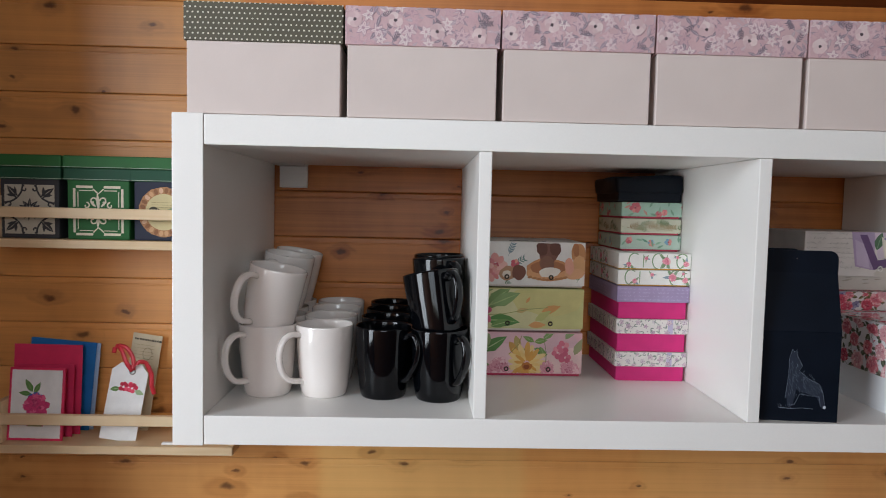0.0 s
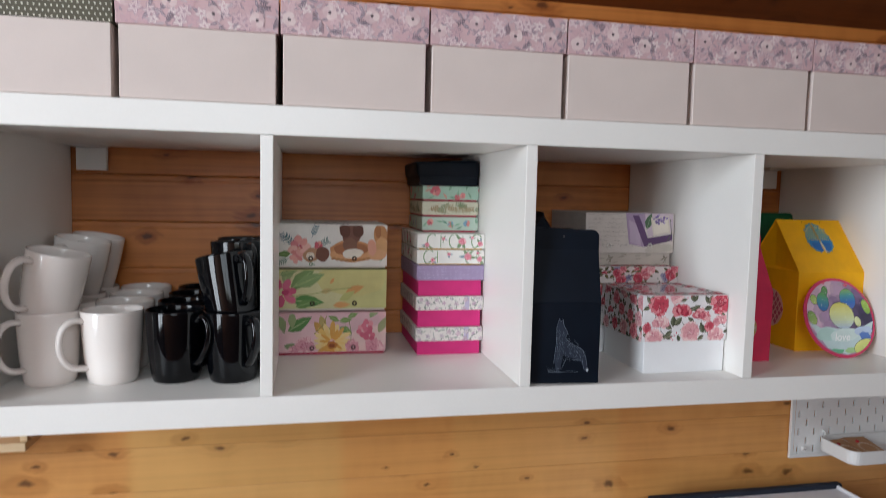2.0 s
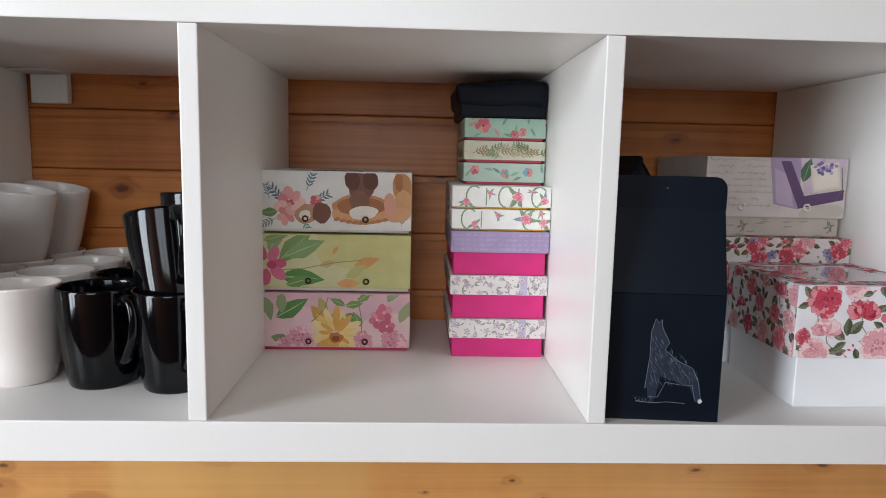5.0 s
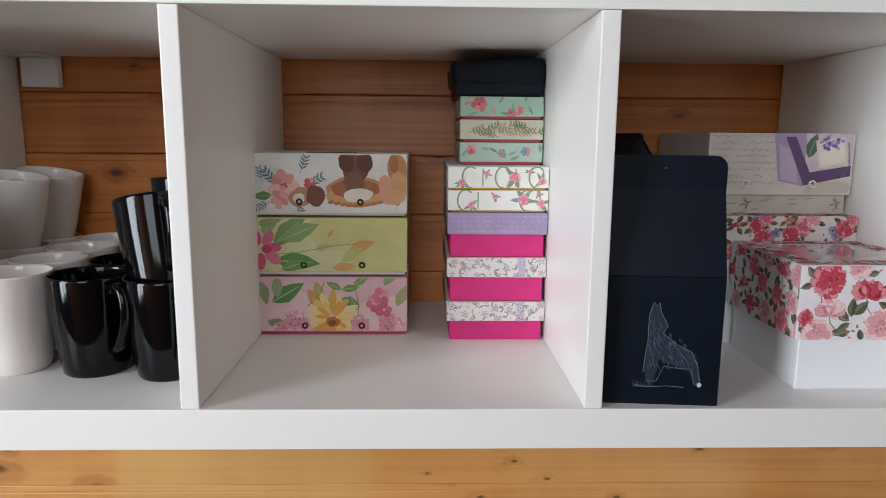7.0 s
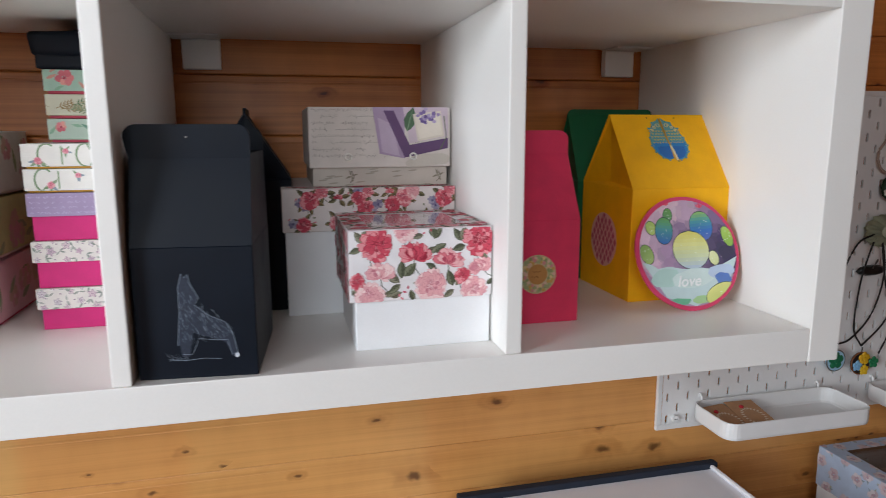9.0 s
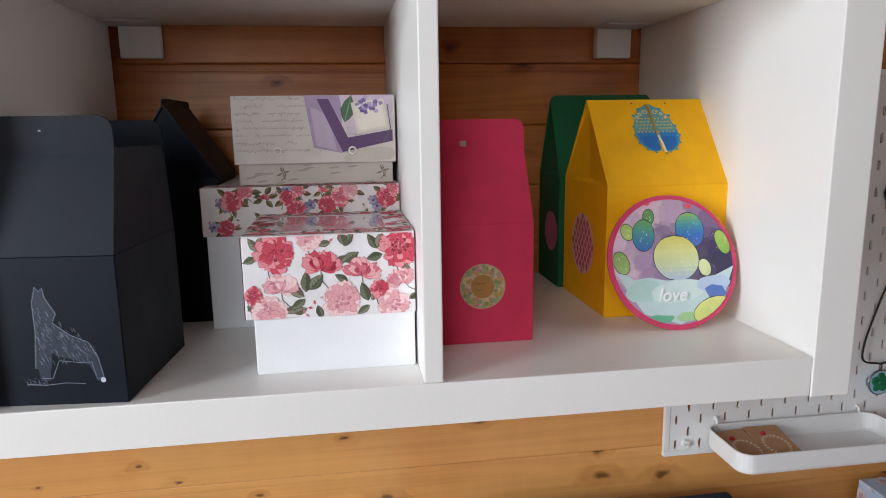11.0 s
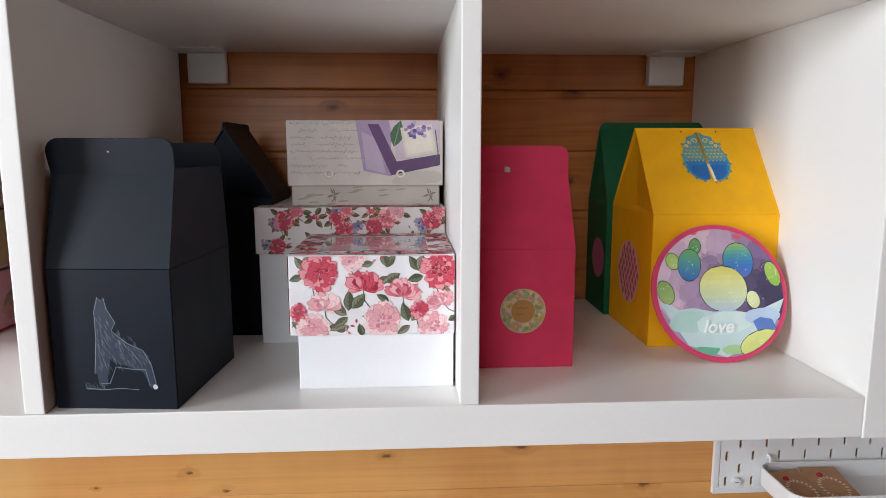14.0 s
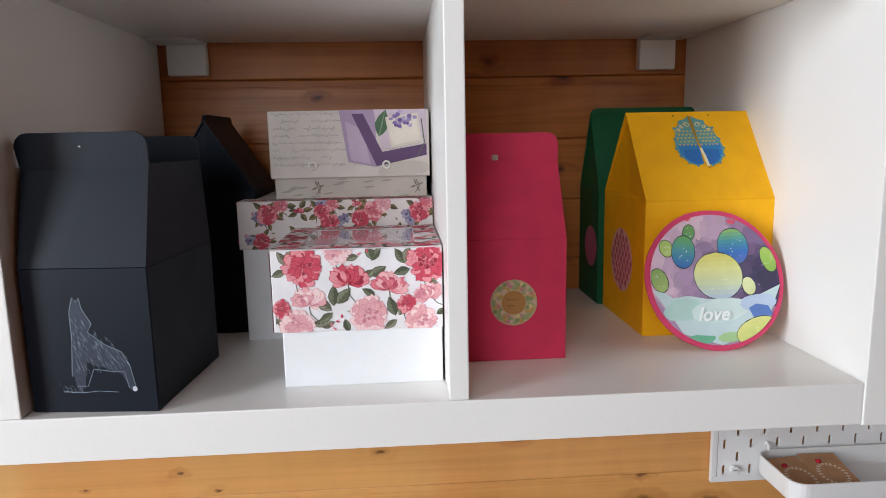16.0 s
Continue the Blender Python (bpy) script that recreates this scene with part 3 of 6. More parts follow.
        for p in (0.3, 0.5, 0.7):
            for q in (-1, 1):
                self.poly([put(p - 0.12, 0), put(p + 0.08, q * w * 0.62), put(p - 0.06, 0)], edge)
        self.count = start + 0.377

    def petal(self, x, y, length, turn, color, vein):
        """A broad petal with a ruffled tip, a drawn edge and veins that run out from its base."""
        c, s = math.cos(turn), math.sin(turn)
        put = lambda p, q: (x + length * (p * c - q * s), y + length * (p * s + q * c))
        w = random.uniform(0.19, 0.28)
        e = w + 0.03
        ruff = [random.uniform(0.9, 1.05) for k in range(5)]
        tip = [(0.7, 1.0), (0.93 * ruff[0], 0.82), (1.02 * ruff[1], 0.42), (0.97 * ruff[2], 0.05), (1.02 * ruff[3], -0.4), (0.93 * ruff[4], -0.8), (0.7, -1.0)]
        self.poly([put(0.05, 0), put(0.35, 0.6 * e)] + [put(p + 0.025, q * e) for p, q in tip] + [put(0.35, -0.6 * e)], vein)
        self.poly([put(0, 0), put(0.35, 0.55 * w)] + [put(p, q * w) for p, q in tip] + [put(0.35, -0.55 * w)], color)
        level = self.count
        for q in (-0.62, -0.22, 0.2, 0.6):
            reach = random.uniform(0.5, 0.86)
            self.poly([put(0.16, q * w * 0.25 + 0.03), put(reach, q * w), put(0.16, q * w * 0.25 - 0.03)], vein)
            self.count = level
        self.count = level + 1

    def outlined(self, x, y, r, fill, line, n=5):
        """A pale bloom with darker drawn edges."""
        a0 = random.random() * 6.3
        for c, s, fat in ((line, 1.1, 0.62), (fill, 0.98, 0.5)):
            for m in range(n):
                self.leaf(x, y, r * s, a0 + 2 * math.pi * m / n, c, None if c == line else line, fat)
        self.ellipse(x, y, r * 0.2, r * 0.2, line, 0, 7)

    def bands(self, x, y, a, b, turn, colors, n=9):
        """An ellipse washed from the first colour at its top to the last at its foot."""
        rgb = [[int(c[k:k + 2], 16) for k in (0, 2, 4)] for c in colors]
        c, s = math.cos(turn), math.sin(turn)
        put = lambda p, q: (x + p * c - q * s, y + p * s + q * c)
        for k in range(n):
            hi, lo = 1 - 2 * k / n, 1 - 2 * (k + 1) / n
            f = k / (n - 1) * (len(rgb) - 1)
            m = min(int(f), len(rgb) - 2)
            col = "%02x%02x%02x" % tuple(int(rgb[m][q] + (rgb[m + 1][q] - rgb[m][q]) * (f - m)) for q in range(3))
            mid = (hi + lo) / 2
            wide = [a * math.sqrt(max(0, 1 - v * v)) for v in (hi, mid, lo)]
            self.poly([put(-wide[0], hi * b), put(-wide[1], mid * b), put(-wide[2], lo * b), put(wide[2], lo * b), put(wide[1], mid * b), put(wide[0], hi * b)], col)

    def sprig(self, x, y, length, turn, color, n=5, leaf=0.3):
        c, s = math.cos(turn), math.sin(turn)
        self.stroke([(x + c * length * k / 4, y + s * length * k / 4) for k in range(5)], length * 0.035, color)
        for k in range(n):
            t = 0.25 + 0.75 * k / n
            for d in (-0.8, 0.8):
                self.leaf(x + c * length * t, y + s * length * t, length * leaf, turn + d, color)

    def scatter(self, step, draw, jitter=0.3, seed=1):
        """Calls draw(x, y, k) on a staggered, jittered grid over the face."""
        rnd = random.Random(seed)
        j, k, y, base = 0, 0, step * 0.35, self.count
        while y < self.h + step * 0.3:
            x = step * (0.3 if j % 2 else 0.8)
            while x < self.w + step * 0.3:
                self.count = base + (k % 4) * 28 + k * 0.377 % 1
                draw(x + rnd.uniform(-jitter, jitter) * step, y + rnd.uniform(-jitter, jitter) * step, k)
                x += step
                k += 1
            y += step * 0.85
            j += 1
        self.count = base + 140

    def done(self, parent, label="", name="printed_pattern"):
        return part(name, self.bm, self.mats, parent, label)


def faces_of(x0, x1, y0, y1, z0, z1, sides="front"):
    """Face frames of a box for Print: front, left, right, top."""
    return {"front": ((x0, y0, z0), (1, 0, 0), (0, 0, 1), x1 - x0, z1 - z0), "left": ((x0, y1, z0), (0, -1, 0), (0, 0, 1), y1 - y0, z1 - z0),
            "right": ((x1, y0, z0), (0, 1, 0), (0, 0, 1), y1 - y0, z1 - z0), "top": ((x0, y0, z1), (1, 0, 0), (0, 1, 0), x1 - x0, y1 - y0)}[sides]


# lids on the shelf top
for k, t in enumerate(top_boxes):
    random.seed(40 + k)
    w = (SEAMS[k + 1] - SEAMS[k]) / 2 - 0.0012
    for side in ("front", "left") if k == 0 else ("front",):
        P = Print(*faces_of(-w, w, 0, 0.287, 0.087, 0.133, side))
        if k == 0:
            step = 0.0062
            for j in range(8):
                for i in range(int(P.w / step) + 1):
                    P.ellipse((i + 0.5 * (j % 2)) * step + 0.002, j * step + 0.002, 0.00125, 0.00125, "dcd8c8", 0, 6)
                    P.count -= 1
        else:
            def bloom(x, y, q):
                a = random.random() * 6.28
                for d in range(3):
                    P.leaf(x, y, random.uniform(0.009, 0.015), a + d * 2.1 + random.uniform(-0.4, 0.4), random.choice(("a8949e", "bfaab0", "9a8993", "cbb2b8")), "d9c8ca", 0.34)
                if q % 4 == 3:
                    P.sprig(x, y, 0.015, a, "84757f", 4, 0.35)
                else:
                    P.outlined(x, y, random.uniform(0.007, 0.010), random.choice(("dcc6c7", "d5b7ba", "e0cfcd", "cda9ae")), random.choice(("c6a4ab", "cda9af", "b898a2")))
            P.scatter(0.0155 if k < 5 else 0.0135, bloom, 0.28, 100 + k)
            for j in range(int(P.w / 0.051) + 1):
                x, y = 0.012 + 0.051 * j + random.uniform(-0.003, 0.003), random.choice((0.014, 0.018, 0.03))
                P.petals(x, y, 0.0105, ["dcc4c3", "d6bbbc", "dfcac8", "d0b2b4"], 6, 0.5, random.random(), 0.5)
                P.ellipse(x, y, 0.0021, 0.0021, "5d5056", 0, 9, 0.15)
        P.done(t, "dense white dots on olive grey" if k == 0 else "pink and mauve floral print")


# three flip-top boxes
def eyelet(parent, x, y, z, mat, r=0.0029):
    ring = [(x + r * math.cos(a), y, z + r * math.sin(a)) for a in [2 * math.pi * k / 14 for k in range(14)]]
    bm = tube(ring, 0.0011, n=6, side=(0, 1, 0), closed=True)
    part("eyelet", bm, mat, parent, "", True)


def print_flip_tops():
    W = 0.0885
    random.seed(5)
    # lowest: pink with a sunflower, roses and leaves
    t = flip_boxes[0]
    P = Print(*faces_of(-W, W, 0, 0.15, 0.005, 0.069))
    for x, y, r, c in ((0.03, 0.02, 0.05, "e9c4c8"), (0.12, 0.05, 0.05, "dcb8bf"), (0.15, 0.02, 0.04, "e8c9c6")):
        P.ellipse(x, y, r, r * 0.5, c, 0.2, 16, 0.1)
    for x, y, l, a, c in ((0.005, 0.06, 0.03, -1.2, "8fa071"), (0.018, 0.035, 0.045, 0.5, "5f8a4e"), (0.025, 0.04, 0.03, 1.6, "98a878"), (0.10, 0.05, 0.022, 0.2, "7d9a58"), (0.10, 0.05, 0.02, 2.6, "7d9a58"),
                          (0.115, 0.055, 0.024, 0.7, "7f9c5f"), (0.10, 0.04, 0.024, -0.4, "6f8f52"), (0.09, 0.035, 0.02, 3.0, "86a266"), (0.15, 0.055, 0.03, 1.0, "94a878"), (0.165, 0.03, 0.03, 1.2, "a3a57d"),
                          (0.118, 0.025, 0.02, 1.9, "7d9a58"), (0.06, 0.05, 0.03, -0.9, "c99a55"), (0.07, 0.06, 0.026, -1.3, "b8a46a"), (0.012, 0.012, 0.03, -0.3, "86986c")):
        P.leaf(x, y, l, a, c, "a9bb8c" if c[0] in "567" else None, 0.45)
    P.petals(0.089, 0.016, 0.03, ["e6c070", "ecd294", "dda95c"], 17, 0.64, 0.1, 0.14)
    P.petals(0.089, 0.016, 0.022, ["dfa552", "eccb84"], 14, 0.6, 0.3, 0.13)
    P.ellipse(0.089, 0.011, 0.009, 0.0065, "c07a3c", 0, 14, 0.15)
    P.ellipse(0.089, 0.010, 0.005, 0.0035, "95502c", 0, 12, 0.15)
    for x, y, r in ((0.045, 0.008, 0.017), (0.122, 0.007, 0.012), (0.158, 0.006, 0.015), (0.028, 0.003, 0.009)):
        P.peony(x, y, r, "edc4c9", "dfa0ac", "c57388")
    for x, y in ((0.138, 0.034), (0.15, 0.026), (0.146, 0.042)):
        P.petals(x, y, 0.011, ["d9788c", "e59aa4", "cf6880"], 5, 0.55, random.random())
    P.stroke([(0.06, 0.03), (0.075, 0.045), (0.08, 0.06)], 0.0012, "9a8a50")
    P.stroke([(0.118, 0.0), (0.12, 0.03), (0.115, 0.06)], 0.001, "7d8a58")
    P.done(t, "pink print of leaves, roses and a yellow flower")
    for x in (-0.032, 0.035):
        eyelet(t, x, -0.0012, 0.0115, BRASS)
    # middle: yellow-green with long leaves
    t = flip_boxes[1]
    P = Print(*faces_of(-W, W, 0, 0.15, 0.005, 0.0665))
    P.ellipse(0.05, 0.03, 0.06, 0.05, "d3cfa0", 0, 18, 0.1)
    P.ellipse(0.12, 0.05, 0.06, 0.03, "d0c98a", 0, 18, 0.1)
    for x, y, l, a, c in ((0.022, 0.03, 0.055, 0.75, "7f9a62"), (0.012, 0.04, 0.045, 1.3, "98a878"), (0.03, 0.036, 0.05, 0.42, "8ba56e"), (0.024, 0.012, 0.052, 0.03, "5f8f4f"), (0.03, 0.002, 0.035, 0.3, "74985a"),
                          (0.005, 0.055, 0.03, 0.2, "8aa06c"), (0.11, 0.026, 0.032, 0.25, "d9a166"), (0.09, 0.004, 0.028, 0.1, "dda56c"), (0.085, 0.04, 0.012, 0.9, "dba068"), (0.07, 0.026, 0.02, 0.2, "c9b078"), (0.10, 0.012, 0.03, 0.5, "bfc07c")):
        P.leaf(x, y, l, a, c, "a9bd83" if c[0] in "5789" else None, 0.42)
    P.petals(0.008, 0.026, 0.026, ["d8728e", "e396a6", "cf5f80"], 7, 0.62, 0.2, 0.26)
    P.ellipse(0.014, 0.026, 0.006, 0.005, "c14a70", 0, 10)
    P.stroke([(0.02, 0.02), (0.05, 0.022), (0.09, 0.03), (0.12, 0.033)], 0.0011, "9aa266")
    P.done(t, "yellow-green print of long leaves")
    for x in (-0.032, 0.036):
        eyelet(t, x, -0.0012, 0.0125, BRASS)
    # top: white with flowers, sprigs and brown rounded shapes
    t = flip_boxes[2]
    P = Print(*faces_of(-W, W, 0, 0.15, 0.004, 0.070))
    for x, y, l, a, c in ((0.03, 0.03, 0.026, 2.3, "5f7f86"), (0.055, 0.045, 0.022, 1.2, "6b8790"), (0.06, 0.03, 0.025, 0.5, "6f8b84"), (0.02, 0.012, 0.02, 3.6, "7d9486"), (0.05, 0.01, 0.02, -1.0, "7f977c"), (0.165, 0.004, 0.016, 1.4, "8ba083"), (0.012, 0.035, 0.018, 1.8, "8595a0")):
        P.sprig(x, y, l, a, c, 4, 0.34)
    P.leaf(0.022, 0.02, 0.022, 3.3, "6d8a52", "98ad7c", 0.5)
    P.petals(0.036, 0.03, 0.018, ["e3a09a", "dc8a8e", "ecbcb2"], 7, 0.6, 0.0, 0.33)
    P.petals(0.032, 0.016, 0.012, ["e5a8a0", "d98b88"], 6, 0.6, 0.4, 0.33)
    for x, y, r in ((0.036, 0.03, 0.005), (0.066, 0.033, 0.008)):
        P.petals(x, y, r, ["c9606c", "e0a090"], 5, 0.5)
    P.ellipse(0.055, 0.018, 0.014, 0.011, "b98d6e", 0.5, 14, 0.08)
    P.ellipse(0.053, 0.016, 0.007, 0.006, "e8dccb", 0.2, 12, 0.08)
    P.ellipse(0.072, 0.019, 0.011, 0.012, "7a5142", 0.1, 14, 0.08)
    P.ellipse(0.118, 0.025, 0.034, 0.017, "c98f62", 0, 22, 0.04)
    P.ellipse(0.118, 0.018, 0.034, 0.012, "d7a173", 0, 22, 0.04)
    P.ellipse(0.118, 0.027, 0.028, 0.011, "a86f4c", 0, 20, 0.05)
    for x, y, a, b, c in ((0.118, 0.05, 0.015, 0.017, "7b5548"), (0.108, 0.058, 0.009, 0.012, "674338"), (0.129, 0.058, 0.009, 0.012, "674338"), (0.116, 0.034, 0.012, 0.012, "86604f"), (0.121, 0.02, 0.017, 0.008, "ebe3d6"),
                          (0.166, 0.05, 0.011, 0.018, "c08a5c"), (0.168, 0.032, 0.010, 0.016, "d2a274"), (0.16, 0.018, 0.016, 0.009, "d9a67e"), (0.152, 0.03, 0.007, 0.014, "e0a58e"), (0.162, 0.056, 0.005, 0.011, "a9714a")):
        P.ellipse(x, y, a, b, c, 0.1, 16, 0.06)
    for k in range(9):
        P.ellipse(0.09 + 0.007 * k, 0.012 - 0.004 * math.sin(k / 8 * 3.14), 0.004, 0.0022, "b57f55", 0.2, 8)
    P.done(t, "white print of flowers and brown rounded shapes")
    eyelet(t, -0.035, -0.0012, 0.016, BRASS)
    eyelet(t, 0.035, -0.0012, 0.016, BRASS)
    for t in flip_boxes[:3]:
        P = Print(*faces_of(-W, W, 0, 0.15, 0.005, 0.067, "right"))
        for k in range(4):
            P.petals(random.uniform(0.01, 0.14), random.uniform(0.01, 0.05), 0.014, ["d9a0a8", "cfae9c"], 6)
            P.leaf(random.uniform(0.01, 0.12), random.uniform(0.01, 0.05), 0.03, random.random() * 6, "9aa77f")
        P.done(t)
    bm = block(-0.03, 0.03, 0.02, 0.026, 0.0702, 0.0722, 0.0006)
    part("top_clasp", bm, BLACK_PLASTIC, flip_boxes[2], "small black strip on the lid")


print_flip_tops()


# the stack of gift boxes
def print_stack():
    random.seed(8)
    w = 0.05685
    for k, (t, z0, zs, z1) in enumerate(stack_lids):
        for side in ("front", "left"):
            P = Print(*faces_of(-w, w, 0, 0.178, zs - z0, z1 - z0, side))
            if k < 2:
                def bunch(x, y, q):
                    if q % 3 == 0:
                        P.outlined(x, y, random.uniform(0.0035, 0.0055), random.choice(("d9c3c9", "cdb3c0", "d8cfd2")), random.choice(("a58a9c", "9a8a96")))
                    elif q % 3 == 1:
                        for d in range(3):
                            P.leaf(x, y, 0.0065, random.random() * 6.3, random.choice(("9aa096", "adb0a8", "8c958c")), None, 0.32)
                    else:
                        P.ellipse(x, y, 0.0008, 0.0008, "8a6a86", 0, 6)
                if side == "front":
                    P.poly([(P.w - 0.032, 0), (P.w - 0.024, 0), (P.w - 0.024, P.h), (P.w - 0.032, P.h)], "bdb4cc")
                P.scatter(0.0085, bunch, 0.3, 50 + k)
            elif k == 2:
                for j in range(4):
                    y = 0.004 + j * 0.0055
                    for i in range(16):
                        x = 0.003 + i * 0.0075 + random.uniform(-0.001, 0.001)
                        P.stroke([(x + 0.0011 * m, y + 0.0012 * math.sin(m * 1.9 + i)) for m in range(random.randint(3, 6))], 0.0004, "d3c8e2")
            else:
                y0 = P.h * 0.5
                for x in (0.025, 0.062, 0.1) if k == 4 else (0.02, 0.09):
                    a0 = random.random()
                    P.stroke([(x + 0.009 * math.cos(a0 + a / 3), y0 + 0.012 * math.sin(a0 + a / 3)) for a in range(13)], 0.0018, "7f9a74")
                    P.stroke([(x + 0.014, 0.002), (x + 0.014, P.h - 0.002)], 0.0014, "8aa57c")
                for x, y, r in ((0.016, 0.006, 0.006), (0.075, 0.012, 0.0095), (0.108, 0.008, 0.007), (0.043, 0.016, 0.0045), (0.092, 0.018, 0.004)):
                    x = min(x + (0.01 if k == 3 else 0), P.w - 0.008)
                    for d in range(4):
                        P.leaf(x, y, r * 1.6, random.random() * 6.3, random.choice(("7f9772", "93a988", "8b9ca6")), None, 0.35)
                    P.peony(x, y, r * 0.66, "f0bcc0", "e08f9e", "d0607a")
            P.done(t)
    w = 0.049
    for k, (t, z0, z1) in enumerate(small_lids):
        for side in ("front", "left"):
            P = Print(*faces_of(-w, w, 0, 0.138, 0.003, z1 - z0, side))
            if k == 1:
                for i in range(18):
                    x = 0.004 + i * 0.006
                    P.sprig(x, random.uniform(0.002, 0.014), 0.02, random.choice((0.35, 2.8, 0.1)), random.choice(("6f8763", "8c9a78", "a28a63", "b5ab8c")), 4, 0.3)
            else:
                for x, y, r in ((0.022, 0.014, 0.009), (0.06, 0.004, 0.006), (0.07, 0.007, 0.005), (0.1, 0.016, 0.0035)) if k == 2 else ((0.014, 0.014, 0.006), (0.05, 0.01, 0.0055), (0.078, 0.012, 0.006)):
                    P.petals(x, y, r, ["dd8488", "e6a198", "cf6c78"] if k == 2 or x < 0.03 else ["7fa6bd", "9ab8c4", "d98f88"], 6)
                    P.ellipse(x, y, r * 0.2, r * 0.2, "b04a5a", 0, 8)
                for i in range(9):
                    P.leaf(random.uniform(0, 0.105), random.uniform(0, 0.02), 0.012, random.random() * 3.1, random.choice(("7fa58c", "8fb59a", "d49a8c", "6f9a86")), None, 0.3)
            P.done(t)


print_stack()


# ---- rose-printed boxes, script box ----
OLIVES = (("7d8069", "5c604a"), ("6c705a", "4c503e"), ("8c8974", "666250"))
BROWNS = (("8a7a54", "665737"), ("77704f", "565038"), ("97835a", "6e5c3c"))
RED, ROSE, PINK = ("e2949a", "cc4b5e", "962439"), ("eab2b4", "d8747f", "b0455a"), ("f1d2d0", "e4a8ac", "c77a87")


def rose_print(t, face, blooms, leaves, greens, violet=(), petals=16):
    """Roses, leaves and loose petals on a white face. Blooms: place, radius, colours, open or half open; leaves: place, length, degrees."""
    P = Print(*face)
    for x, y, r, col, kind in blooms:
        a = random.uniform(3.9, 5.4)
        P.stroke([(x, y), (x + r * 0.9 * math.cos(a), y + r * 0.9 * math.sin(a)), (x + r * 1.6 * math.cos(a + 0.3), y + r * 1.6 * math.sin(a + 0.3))], 0.0008, greens[1][1])
    base = P.count
    for k, (x, y, length, turn) in enumerate(leaves):
        P.count = base + (k % 5) * 8 + k * 0.377 % 1
        P.sprout(x, y, length, radians(turn), *random.choice(greens), "40412f")
    base = P.count = base + 50
    for x, y in violet:
        P.petals(x, y, 0.0065, ["9c95ac", "aba5b8", "837b98"], 7, 0.55, random.random(), 0.3)
        P.ellipse(x, y, 0.0015, 0.0015, "57507a", 0, 7)
    for x, y, r, col, kind in blooms:
        (P.fan if kind else P.peony)(x, y, r, *col)
    for k in range(petals):
        P.leaf(random.uniform(0, P.w), random.uniform(0, P.h), 0.0042, random.random() * 6.3, random.choice(("c04a60", "d77f8c", "8a8d76")), None, 0.5)
    P.done(t, "red and pink roses on white")


def scattered(w, h, step, seed):
    """A loose spread of blooms and leaves for the sides that are seen at a slant."""
    rnd = random.Random(seed)
    blooms, leaves, j, y = [], [], 0, step * 0.3
    while y < h + step * 0.2:
        x = step * (0.3 if j % 2 else 0.8)
        while x < w + step * 0.2:
            bx, by, r = x + rnd.uniform(-0.2, 0.2) * step, y + rnd.uniform(-0.2, 0.2) * step, step * rnd.uniform(0.3, 0.45)
            blooms.append((bx, by, r, rnd.choice((RED, ROSE, PINK)), rnd.random() < 0.35))
            a0 = rnd.uniform(0, 360)
            leaves += [(bx + r * 0.8 * math.cos(radians(a0 + d)), by + r * 0.8 * math.sin(radians(a0 + d)), r * rnd.uniform(0.9, 1.2), a0 + d + rnd.uniform(-30, 30)) for d in (0, 75, 180, 260)]
            x += step
        y += step * 0.85
        j += 1
    return blooms, leaves


